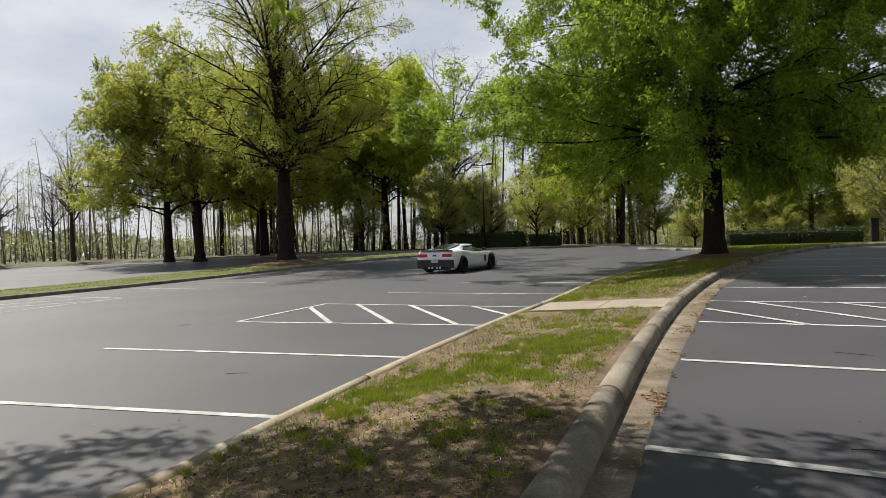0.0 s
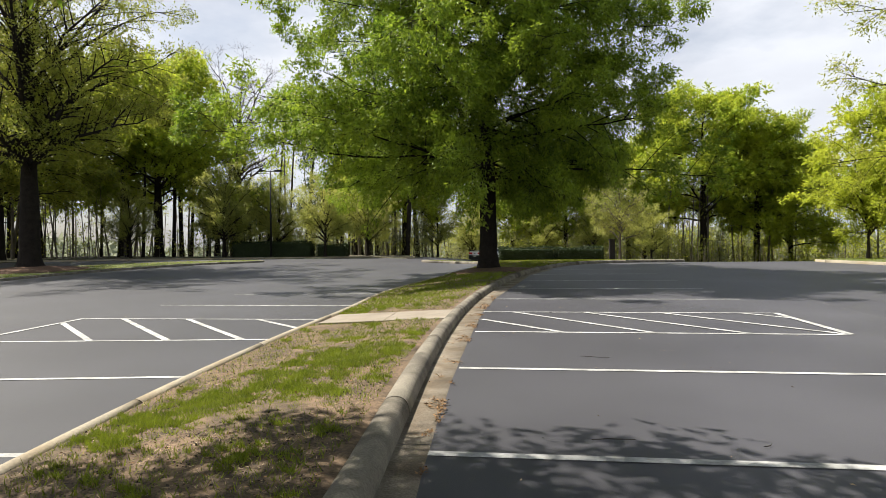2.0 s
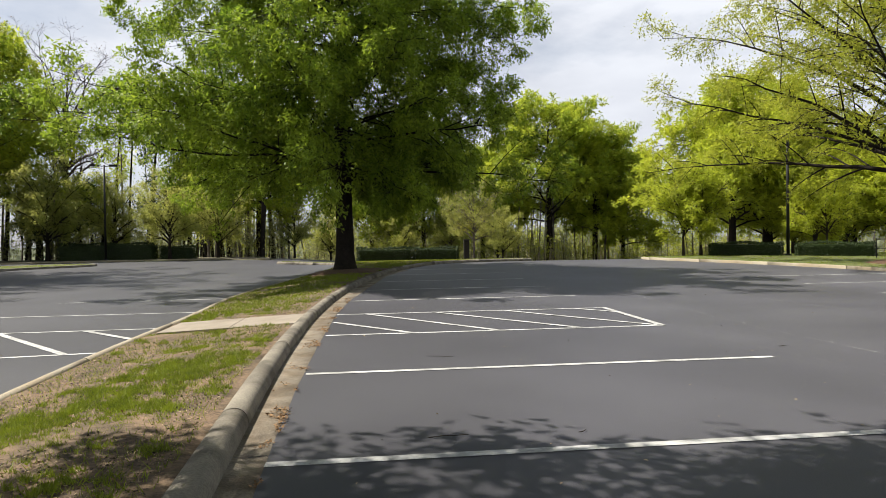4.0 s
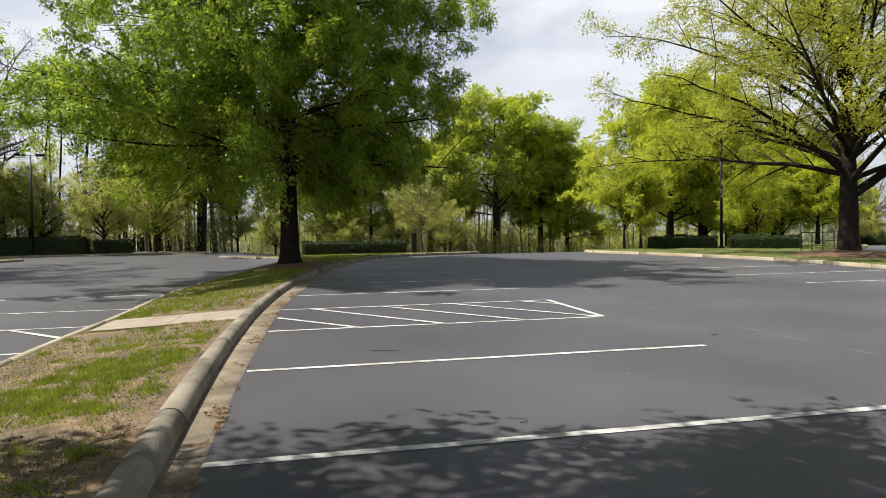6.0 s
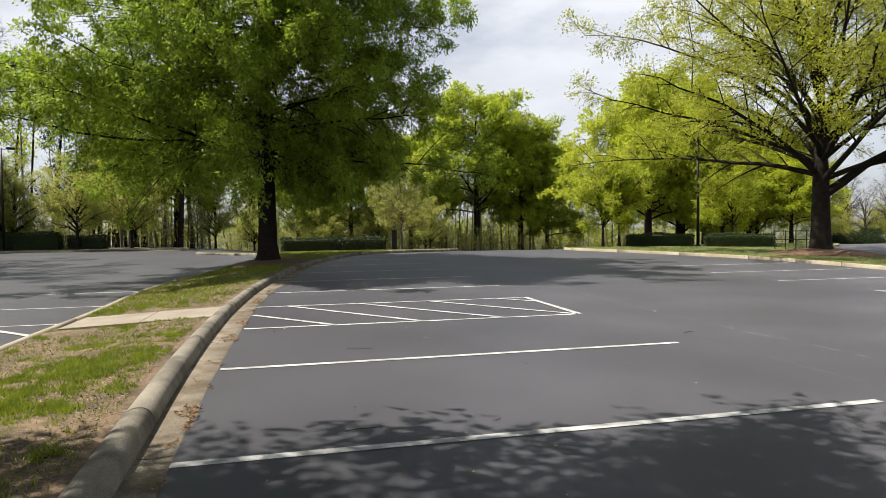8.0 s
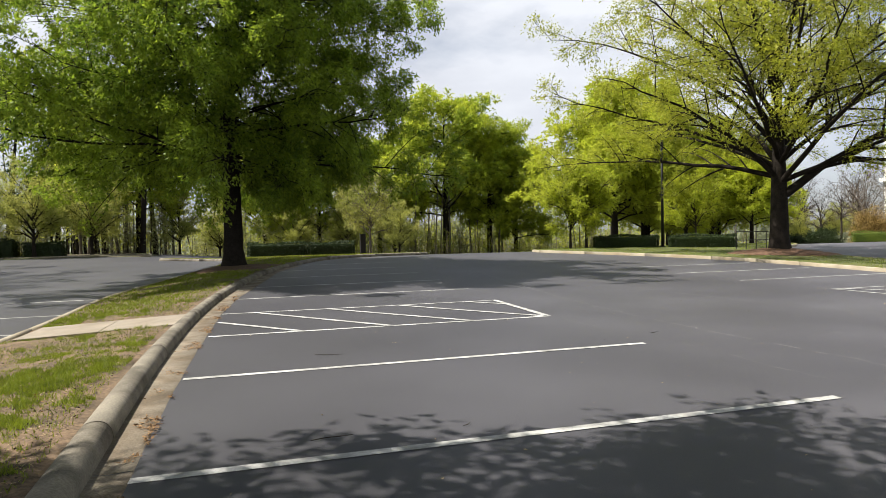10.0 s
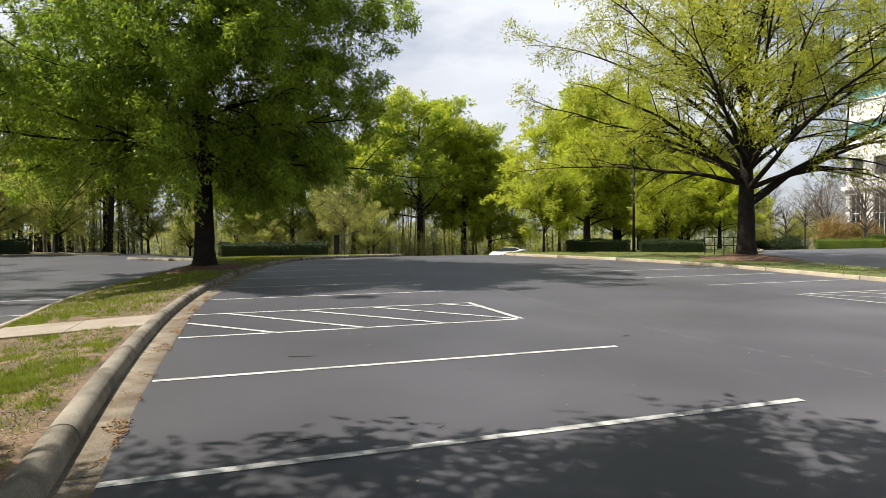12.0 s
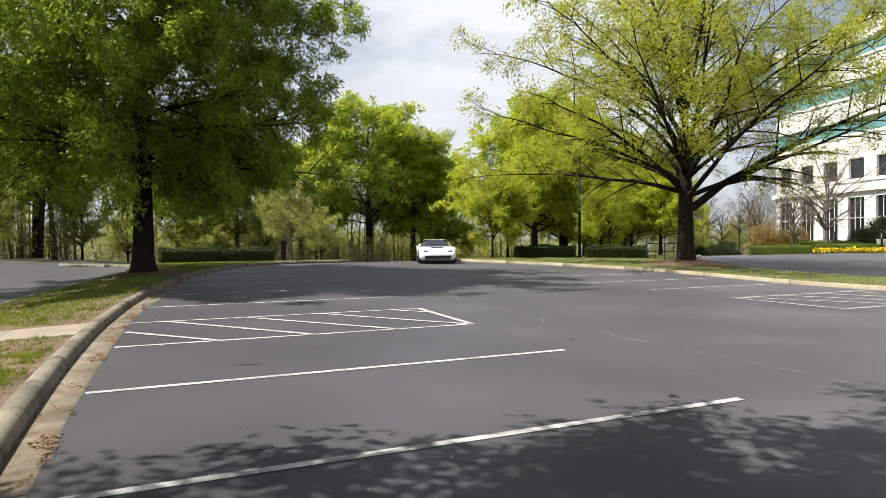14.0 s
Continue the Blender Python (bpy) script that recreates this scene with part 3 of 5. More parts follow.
    if per_twig:
        m = len(tp)
        w = rng.uniform(tip, 1.05, (m, per_twig, 1))
        A = tp[:, 0][:, None] * (1 - w) + tp[:, 2][:, None] * w
        C = (A + rng.normal(0, scatter, A.shape)).reshape(-1, 3)
        along = np.repeat(tp[:, 2] - tp[:, 0], per_twig, axis=0)
        along /= np.linalg.norm(along, axis=1, keepdims=True) + 1e-9
        mesh_object("crown", *leaves(C, along, rng, *leaf, droop, whole), foliage, thing)
    return thing


def put(thing, x, y, lift=0.0, turn=0.0, size=1.0):
    thing.matrix_basis = Matrix.Translation((x, y, float(land(x, y)) + lift)) @ Matrix.Rotation(radians(turn), 4, "Z") @ Matrix.Diagonal((size, size, size, 1))
    return thing


def again(thing, x, y, lift=0.0, turn=0.0, size=1.0, label=""):
    keep = thing.matrix_basis.copy()
    thing.matrix_basis = Matrix.Identity(4)
    ob = copy_thing(thing, Matrix.Translation((x, y, float(land(x, y)) + lift)) @ Matrix.Rotation(radians(turn), 4, "Z") @ Matrix.Diagonal((size, size, size, 1)))
    thing.matrix_basis = keep
    if label:
        ob["label"] = label
    return ob


OAK = (-5.85, 20.2)
put(tree("willow_oak", "broad dense green willow oak with thick dark trunk", 3, 17.0, 3.5, 0.37, [(0.13, 4.6), (0.20, 7.8), (0.30, 8.9), (0.52, 8.9), (0.68, 7.8), (0.84, 5.4), (1.0, 1.2)], limbs=92, subs=12, twigs=16, per_twig=28,
         leaf=(0.12, 0.066), bark=BARK_DARK, foliage=OAK_LEAF, rise=(-0.11, 0.10), top=0.94, sub_len=0.36, twig_len=0.8, flare=1.45, scatter=0.085, low_bias=1.25, limb_r=0.13, droop=0.4, split=True,
         flat=0.8, tip=0.3, short=0.6, centre=(-1.0, -0.6)), *OAK, 0.14)
put(tree("spreading_oak", "tall oak with many bare dark limbs and thin olive leaves", 11, 24.0, 4.6, 0.55, [(0.16, 4.8), (0.3, 7.6), (0.6, 9.2), (0.85, 8), (1.0, 4)], limbs=22, subs=22, twigs=10, per_twig=18,
         leaf=(0.17, 0.075), bark=BARK_DARK, foliage=OLIVE_LEAF, leaders=1, vase=0.14, sub_len=0.36, twig_len=1.0, flare=1.35, limb_r=0.42, scatter=0.13, split=True, whole=True, tip=0.3), -32.2, 27.4, 0.30)
put(tree("spring_oak", "wide oak with long bare limbs and sparse yellow-green leaves", 21, 17.0, 3.0, 0.41, [(0.2, 10.5), (0.35, 12), (0.6, 10.8), (0.85, 7), (1.0, 2)], limbs=40, subs=16, twigs=12, per_twig=22,
         leaf=(0.115, 0.06), bark=BARK_DARK, foliage=SPRING_LEAF, leaders=1, sub_len=0.30, twig_len=0.85, flare=1.35, limb_r=0.25, scatter=0.12, split=True, tip=0.3, flat=0.7, low_limb=(-48, 2.3, 7.5, 10.5)), 17.6, 18.0, 0.30)
put(tree("shade_oak", "large leafy oak whose branches overhang the lot and shade it", 49, 11.0, 4.3, 0.43, [(0.31, 6.8), (0.38, 7.6), (0.6, 7.6), (0.8, 5.6), (1.0, 1.4)], limbs=80, subs=13, twigs=10, per_twig=20,
         leaf=(0.15, 0.08), bark=BARK_DARK, foliage=OAK_LEAF, rise=(-0.02, 0.10), top=0.94, sub_len=0.32, twig_len=0.9, flare=1.4, limb_r=0.14, scatter=0.12, short=0.72, low_bias=1.2, droop=0.3), -6.65, -5.15, 0.10, 340)

maple = tree("maple_tree", "rounded maple in fresh bright green leaf behind the crest", 41, 16.5, 3.6, 0.34, [(0.2, 3.8), (0.3, 5.6), (0.5, 6.2), (0.75, 5.0), (0.9, 3.2), (1.0, 1.2)], limbs=44, subs=12, twigs=8, per_twig=12, fine=False,
             leaf=(0.30, 0.14), bark=BARK_DARK, foliage=GREEN_LEAF, rise=(0.03, 0.2), sub_len=0.42, twig_len=1.0, limb_r=0.2, flat=0.5, tip=0.3, scatter=0.13)
put(maple, 15.6, 64.5, 0.2, 0, 1.28)
for x, y, a, sz, lb in ((21.2, 64.8, 100, 1.12, ""), (26.0, 68, 200, 1.02, ""), (8.5, 69, 40, 1.0, ""), (1.0, 66, 300, 0.9, ""), (-5.0, 68, 250, 0.95, ""), (-15.5, 54.5, 150, 0.95, "dark-trunked tree with bright low leaves by the woods"), (-38.5, 50, 20, 1.28, ""), (-44, 53, 75, 1.3, ""), (-22.5, 61, 190, 0.7, ""), (-56, 52, 60, 0.9, "")):
    again(maple, x, y, 0.1, a, sz, lb)
golden = tree("golden_tree", "yellow-green tree in new leaf beyond the east island", 51, 13.0, 2.4, 0.28, [(0.12, 4.0), (0.3, 5.6), (0.55, 5.6), (0.8, 4.0), (1.0, 0.9)], limbs=38, subs=11, twigs=8, per_twig=12, fine=False,
              leaf=(0.26, 0.12), bark=BARK_DARK, foliage=GOLD_LEAF, rise=(0.0, 0.25), sub_len=0.42, twig_len=0.95, limb_r=0.2, flat=0.5, tip=0.3, scatter=0.12)
put(golden, 24.5, 42.5, 0.1, 0, 1.22)
for x, y, a, sz in ((28.5, 44, 70, 1.32), (29.5, 39.5, 150, 0.75), (35, 43, 220, 1.0), (33, 50, 20, 1.25), (33, 36, 300, 0.62), (41, 49, 110, 1.05), (40, 56, 10, 1.2), (48, 58, 130, 1.1)):
    again(golden, x, y, 0.1, a, sz)
olive = tree("olive_tree", "full spreading tree with olive-yellow spring leaves", 61, 17.0, 3.2, 0.34, [(0.14, 5.6), (0.3, 7.6), (0.6, 6.8), (0.85, 4.2), (1.0, 0.9)], limbs=42, subs=12, twigs=8, per_twig=13, fine=False,
             leaf=(0.25, 0.115), bark=BARK_DARK, foliage=OLIVE_LEAF, rise=(-0.06, 0.18), sub_len=0.42, twig_len=1.0, limb_r=0.2, flat=0.5, tip=0.3, scatter=0.12)
put(olive, -46.5, 32.8, 0.1, 0, 1.18)
again(olive, -50.8, 33.2, 0.1, 120, 1.12)
again(olive, -45, 39, 0.1, 220, 1.15)
small = tree("small_ornamental_tree", "small round-headed tree with upswept stems and pale leaves", 71, 7.0, 1.3, 0.13, [(0.2, 1.8), (0.45, 3.0), (0.75, 2.8), (1.0, 0.9)], limbs=20, subs=10, twigs=7, per_twig=14, fine=False,
             leaf=(0.14, 0.065), bark=BARK_DARK, foliage=PALE_LEAF, leaders=1, sub_len=0.36, twig_len=0.6, limb_r=0.5, scatter=0.09)
put(small, -29.2, 44.5, 0.1, 0, 1.12)
for x, y, a, sz in ((-25.6, 47.4, 90, 1.0), (-20.4, 44.6, 170, 0.98), (-17.5, 47.4, 60, 0.95), (4.2, 37.4, 60, 0.55), (-37, 43.5, 200, 0.9), (9.0, 62.5, 20, 0.8), (3.6, 62, 140, 0.9), (-2, 62.5, 210, 0.9), (-9.5, 63.0, 310, 0.95), (-12.0, 52.5, 250, 0.8), (58.5, 56, 100, 0.75), (63.5, 55, 220, 0.7), (55.5, 52.5, 320, 0.6), (67, 55, 40, 0.7), (61, 53, 150, 0.55)):
    again(small, x, y, 0.1, a, sz)
young = tree("young_golden_tree", "slim young tree with bright yellow-green leaves on the island", 75, 5.4, 1.2, 0.075, [(0.2, 1.2), (0.45, 1.9), (0.75, 1.8), (1.0, 0.6)], limbs=20, subs=9, twigs=7, per_twig=13,
             leaf=(0.14, 0.062), bark=BARK, foliage=GOLD_LEAF, leaders=1, sub_len=0.36, twig_len=0.55, limb_r=0.5, scatter=0.08)
put(young, 13.0, 29.0, 0.13)
again(young, 13.9, 28.7, 0.13, 120, 1.05)
again(young, 21.5, 28.4, 0.13, 220, 0.95)
budding = tree("budding_tree", "small pale-barked tree with sparse yellow-green buds", 81, 5.6, 1.3, 0.08, [(0.2, 1.2), (0.45, 2.0), (0.75, 1.9), (1.0, 0.6)], limbs=18, subs=9, twigs=7, per_twig=9, leaf=(0.11, 0.055), bark=BARK_PALE, foliage=PALE_LEAF, leaders=1, sub_len=0.36, twig_len=0.55, limb_r=0.5, scatter=0.09)
put(budding, 1.5, 33.4, 0.13)
bare = tree("bare_tree", "tall leafless tree with fine brown twigs against the sky", 85, 19.0, 5.5, 0.3, [(0.3, 2.5), (0.5, 5.0), (0.8, 5.0), (1.0, 1.5)], limbs=20, subs=13, twigs=6, per_twig=1, leaf=(0.12, 0.06), bark=BARK, foliage=BUD_LEAF, leaders=1, sub_len=0.28, twig_len=1.0, limb_r=0.4)
put(bare, -34.0, 57.5, 0.1, 0, 1.27)
for x, y, a, sz in ((-66, 34, 30, 0.75), (-72, 30, 130, 0.62), (-76, 38, 230, 0.6), (-36.5, 61, 320, 1.0), (53, 47.5, 80, 0.42), (50, 50, 180, 0.40), (-66, 24, 160, 0.6), (57, 54, 300, 0.5), (62, 58, 20, 0.55), (65, 53, 110, 0.5), (60, 51, 200, 0.42), (69, 57, 260, 0.55)):
    again(bare, x, y, 0.1, a, sz)

pale = tree("pale_bare_tree", "leafless pale-barked ornamental tree before the office", 87, 9.5, 1.7, 0.16, [(0.25, 2.2), (0.5, 4.0), (0.8, 3.8), (1.0, 1.2)], limbs=18, subs=12, twigs=7, per_twig=2, leaf=(0.10, 0.05), bark=BARK_PALE, foliage=BUD_LEAF, leaders=1, sub_len=0.32, twig_len=0.8, limb_r=0.45)
put(pale, 49.6, 36.0, 0.1, 0, 0.95)
again(pale, 49.4, 32.6, 0.1, 130, 1.15)
again(pale, 53.0, 42.5, 0.1, 240, 1.0)
tan = tree("tan_shrub", "broad shrub in tan and rusty new leaf by the office", 88, 3.8, 0.4, 0.07, [(0.1, 1.6), (0.4, 2.3), (0.75, 1.8), (1.0, 0.5)], limbs=26, subs=8, twigs=6, per_twig=12, fine=False, leaf=(0.14, 0.07), bark=BARK, foliage=TAN_LEAF, leaders=1, sub_len=0.4, twig_len=0.5, limb_r=0.5)
put(tan, 51.5, 40.5, 0.1)
again(tan, 53.6, 39.2, 0.1, 90, 0.85)
evergreen = tree("evergreen_shrub", "low dark evergreen shrub near the office", 89, 2.2, 0.25, 0.06, [(0.1, 1.3), (0.4, 1.5), (0.75, 1.0), (1.0, 0.2)], limbs=26, subs=7, twigs=6, per_twig=12, fine=False, leaf=(0.13, 0.06), bark=BARK, foliage=HEDGE_LEAF, rise=(0.0, 0.2), sub_len=0.4, twig_len=0.4, limb_r=0.3)
put(evergreen, 48.3, 43.0, 0.1)
for x, y, a, sz in ((46.8, 45.0, 70, 1.1), (53.2, 29.6, 160, 1.1), (54.4, 30.4, 250, 1.4), (52.2, 31.0, 20, 0.9), (49.6, 44.4, 200, 1.3)):
    again(evergreen, x, y, 0.1, a, sz)


# ---- woods behind the lot ----
def woods(name, label, seed, count, spread, height, radius, leaf_count, leaf, bark, foliage, shoots=14, low=0.3):
    """A belt of slim trees: real stems, side branches and leaves, joined."""
    rng = np.random.default_rng(seed)
    base = spread(rng, count)
    h = rng.uniform(*height, count)
    clearing = np.abs(base[:, 0] + 34 + 0.48 * (base[:, 1] - 57.5)) < 4.6
    h = np.where(clearing, np.minimum(h, 6.5), h)
    z = floor_height(base[:, 0], base[:, 1])
    P0 = np.column_stack([base, z - 0.1])
    P2 = P0 + np.column_stack([rng.normal(0, 0.05, count) * h, rng.normal(0, 0.05, count) * h, h])
    P1 = (P0 + P2) / 2 + rng.normal(0, 0.03, (count, 3)) * h[:, None]
    stems = bezier(P0, P1, P2, 6)
    r = rng.uniform(*radius, count)
    chunks = [tubes(stems, r[:, None] * np.linspace(1, 0.15, 6)[None], 6)]
    m = shoots
    u = rng.uniform(low, 0.98, (count, m, 1))
    A = (1 - u) ** 2 * P0[:, None] + 2 * u * (1 - u) * P1[:, None] + u ** 2 * P2[:, None]
    az = rng.uniform(0, 2 * np.pi, (count, m))
    L = (1.1 - u[..., 0]) * h[:, None] * rng.uniform(0.10, 0.26, (count, m))
    D = np.stack([np.cos(az), np.sin(az), rng.uniform(0.2, 1.1, (count, m))], axis=-1)
    B = A + D * L[..., None]
    Q0, Q2 = A.reshape(-1, 3), B.reshape(-1, 3)
    chunks.append(tubes(bezier(Q0, (Q0 + Q2) / 2 + rng.normal(0, 0.1, Q0.shape), Q2, 4), np.repeat(r, m)[:, None] * 0.28 * np.linspace(1, 0.2, 4)[None], 3))
    tagged(mesh_object(name, *join(chunks), bark, smooth=True), label, "woodland", kind="stuff")
    if leaf_count:
        pick = rng.integers(0, len(Q0), leaf_count)
        w = rng.uniform(0.3, 1.1, (leaf_count, 1))
        C = Q0[pick] * (1 - w) + Q2[pick] * w + rng.normal(0, 0.45, (leaf_count, 3))
        keep = (C[:, 2] > floor_height(C[:, 0], C[:, 1]) + 0.2)
        C = C[keep]
        tagged(mesh_object(name.replace("stems", "leaves"), *leaves(C, np.zeros_like(C), rng, *leaf), foliage), label.replace("stems", "leaves"), "foliage", kind="stuff")


def belt(x0, x1, near, depth):
    def place(rng, n):
        x = rng.uniform(x0, x1, n)
        return np.column_stack([x, near(x) + depth * rng.uniform(0, 1, n) ** 1.3])
    return place


def north_edge(x):
    return np.where(x < -13, 50.0 - 0.30 * np.clip(-x - 24, 0, 80), 63.0)


woods("wood_stems", "many slim grey stems of the woods behind the lot", 5, 210, belt(-105, 70, north_edge, 26), (8, 17), (0.05, 0.16), 44000, (0.24, 0.12), BARK_PALE, OLIVE_LEAF, low=0.42)
woods("tall_wood_stems", "tall dark stems of the wood's edge", 6, 38, belt(-56, -14, north_edge, 14), (15, 21), (0.12, 0.28), 46000, (0.29, 0.165), BARK_DARK, GREEN_LEAF, low=0.45)
woods("bare_wood_stems", "thin bare greyish stems of leafless saplings", 7, 190, belt(-120, -40, north_edge, 22), (6, 12), (0.03, 0.09), 9000, (0.2, 0.08), BARK_PALE, BUD_LEAF)
woods("undergrowth_stems", "thin tangled stems of brush at the wood's edge", 8, 330, belt(-105, 75, north_edge, 8), (1.5, 4.0), (0.012, 0.03), 13000, (0.24, 0.12), BARK_PALE, OLIVE_LEAF, shoots=6)
woods("thicket_stems", "tangled dark thicket of shrubs along the wood's edge", 31, 420, belt(-34, 42, north_edge, 12), (1.8, 5.5), (0.012, 0.04), 60000, (0.21, 0.10), BARK, THICKET_LEAF, shoots=9, low=0.08)
woods("pale_brush_stems", "pale dry brush stems below the crest", 9, 330, belt(-8, 36, lambda x: 0 * x + 60.5, 6), (1.8, 3.8), (0.012, 0.03), 9000, (0.2, 0.09), BRUSH, SPRING_LEAF, shoots=5)
woods("sunlit_brush_stems", "tall sunlit tan brush stems on the slope beyond the crest", 14, 360, belt(-26, 62, lambda x: 0 * x + 74.0, 18), (4.5, 9.0), (0.02, 0.06), 24000, (0.34, 0.17), BRUSH, SPRING_LEAF, shoots=8)
woods("conifer_stems", "few dark conifers among the bare trees", 10, 7, belt(-36, -22, north_edge, 12), (12, 17), (0.12, 0.2), 16000, (0.42, 0.10), BARK_DARK, PINE_LEAF)


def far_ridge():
    """A low wooded ridge far behind the lot, of many clumps; its haze is in the leaf colour."""
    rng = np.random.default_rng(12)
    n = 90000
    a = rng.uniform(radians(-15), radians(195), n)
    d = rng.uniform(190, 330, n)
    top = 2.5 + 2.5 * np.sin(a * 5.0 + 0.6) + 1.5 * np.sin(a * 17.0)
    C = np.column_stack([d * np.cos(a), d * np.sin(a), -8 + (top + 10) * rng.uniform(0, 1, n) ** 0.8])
    tagged(mesh_object("far_ridge", *leaves(C, np.zeros_like(C), rng, 2.0, 1.5, 0.0), RIDGE), "low green wooded ridge far behind the lot, leaves toned pale for haze", "woodland", kind="stuff")


far_ridge()


# ---- hedges ----
def hedge(x0, y0, x1, y1, depth, height, foliage, label, leaf=0.085, lift=0.11, density=420, seed=1):
    rng = np.random.default_rng(seed)
    length = math.hypot(x1 - x0, y1 - y0)
    ang = math.atan2(y1 - y0, x1 - x0)
    thing = tagged(new("clipped_hedge"), label, "hedge")
    bm = box(bmesh.new(), 0.08, length - 0.08, -depth / 2 + 0.07, depth / 2 - 0.07, -0.1, height - 0.07, 0.12)
    part("core", bm, foliage, thing, "dense dark inside of the hedge")
    n = int(density * (length * height * 2 + length * depth + 2 * depth * height))
    u = rng.uniform(0, 1, (n, 3)) * np.array([length, depth, height]) - np.array([0, depth / 2, 0])
    side = rng.choice(4, n, p=np.array([length * height, length * height, length * depth, 2 * depth * height]) / (2 * length * height + length * depth + 2 * depth * height))
    u[side == 0, 1], u[side == 1, 1], u[side == 2, 2] = -depth / 2, depth / 2, height
    ends = side == 3
    u[ends, 0] = np.where(rng.uniform(0, 1, ends.sum()) < 0.5, 0, length)
    u += rng.normal(0, 0.035, u.shape)
    u[:, 2] += 0.05 * np.sin(u[:, 0] * 2.3 + seed) * (u[:, 2] > 0.8 * height)
    mesh_object("foliage", *leaves(u, np.zeros_like(u), rng, leaf, leaf * 0.6, 0.0), foliage, thing)
    zm = float(land((x0 + x1) / 2, (y0 + y1) / 2))
    thing.matrix_basis = Matrix.Translation((x0, y0, zm + lift)) @ Matrix.Rotation(ang, 4, "Z")
    return thing


DARK_HEDGE = "clipped dark green evergreen hedge with a level top"
hedge(-28.4, 44.8, -21.7, 45.35, 1.3, 1.25, HEDGE_LEAF, DARK_HEDGE, density=420, seed=1)
hedge(-21.3, 45.4, -18.8, 45.6, 1.2, 0.98, HEDGE_LEAF, "shorter clipped dark green hedge beside the taller one", density=420, seed=9)
hedge(-5.7, 32.6, -2.45, 32.5, 1.2, 0.80, HEDGE_LEAF, DARK_HEDGE, seed=2)
hedge(-2.3, 32.5, 0.3, 32.3, 1.2, 0.78, HEDGE_LEAF, DARK_HEDGE, seed=3)
hedge(14.2, 28.3, 17.2, 26.3, 1.1, 0.70, HEDGE_LEAF, DARK_HEDGE, seed=4)
hedge(17.6, 25.8, 20.4, 23.8, 1.1, 0.68, HEDGE_LEAF, DARK_HEDGE, seed=5)
BOX_HEDGE = "clipped bright green boxwood hedge before the office"
hedge(44.5, 36.8, 48.0, 33.2, 1.6, 0.8, BOX_LEAF, BOX_HEDGE, density=140, seed=6)
hedge(48.3, 32.9, 52.0, 29.2, 1.6, 0.75, BOX_LEAF, BOX_HEDGE, density=140, seed=7)
hedge(50.0, 36.0, 55.0, 31.0, 2.0, 1.15, BOX_LEAF, BOX_HEDGE, density=110, seed=8)


def flower_bed(x0, y0, x1, y1, depth, seed):
    rng = np.random.default_rng(seed)
    thing = tagged(new("flower_bed"), "low bed of massed yellow flowers before the office hedge", "flower bed")
    n = 2600
    u = rng.uniform(0, 1, n)
    off = rng.uniform(-0.5, 0.5, n) * depth
    d = np.array([x1 - x0, y1 - y0]) / math.hypot(x1 - x0, y1 - y0)
    C = np.column_stack([x0 + (x1 - x0) * u - d[1] * off, y0 + (y1 - y0) * u + d[0] * off, np.zeros(n)])
    C[:, 2] = land(C[:, 0], C[:, 1]) + 0.12 + rng.uniform(0.05, 0.35, n) * (1 - (2 * off / depth) ** 2 * 0.6)
    k = rng.uniform(0, 1, n) < 0.62
    mesh_object("blossom", *leaves(C[k], np.zeros_like(C[k]), rng, 0.16, 0.14, 0.0, True), FLOWER, thing)
    mesh_object("greenery", *leaves(C[~k] - np.array([0, 0, 0.05]), np.zeros_like(C[~k]), rng, 0.2, 0.1, 0.0), BOX_LEAF, thing)


flower_bed(45.0, 30.8, 50.5, 25.6, 1.8, 3)
flower_bed(47.8, 33.0, 51.5, 29.4, 0.9, 4)


# ---- lamp posts ----
def rod(bm, p0, p1, r0, r1=None, sides=12):
    p0, p1 = Vector(p0), Vector(p1)
    d = p1 - p0
    m = Matrix.Translation((p0 + p1) / 2) @ d.to_track_quat("Z", "Y").to_matrix().to_4x4()
    bmesh.ops.create_cone(bm, cap_ends=True, segments=sides, radius1=r0, radius2=r0 if r1 is None else r1, depth=d.length, matrix=m)
    return bm


def lamp_post(x, y, height, turn, label):
    thing = tagged(new("lamp_post"), label, "street lamp")
    part("pole", rod(bmesh.new(), (0, 0, 0), (0, 0, height), 0.085, 0.06), DARK_METAL, thing, smooth=True)
    part("base_cover", rod(bmesh.new(), (0, 0, 0), (0, 0, 0.12), 0.19, 0.16, 16), DARK_METAL, thing)
    for sgn in (-1, 1):
        arm = part("arm", rod(bmesh.new(), (0, 0, height - 0.12), (0.42 * sgn, 0, height - 0.06), 0.03), DARK_METAL, thing)
        head = part("lamp_head", box(bmesh.new(), min(0.34 * sgn, 0.95 * sgn), max(0.34 * sgn, 0.95 * sgn), -0.19, 0.19, height - 0.13, height + 0.03, 0.03), DARK_METAL, thing)
        part("lens", box(bmesh.new(), min(0.42 * sgn, 0.88 * sgn), max(0.42 * sgn, 0.88 * sgn), -0.13, 0.13, height - 0.137, height - 0.131), plain("lamp_glass", (0.5, 0.5, 0.48), 0.2), head)
    thing.matrix_basis = Matrix.Translation((x, y, float(land(x, y)) + 0.1)) @ Matrix.Rotation(radians(turn), 4, "Z")
    return thing


lamp_post(-24.8, 43.9, 7.2, 10, "black steel lamp post with two box heads by the hedge")
lamp_post(17.3, 26.0, 6.9, -35, "black steel lamp post with two box heads on the island")

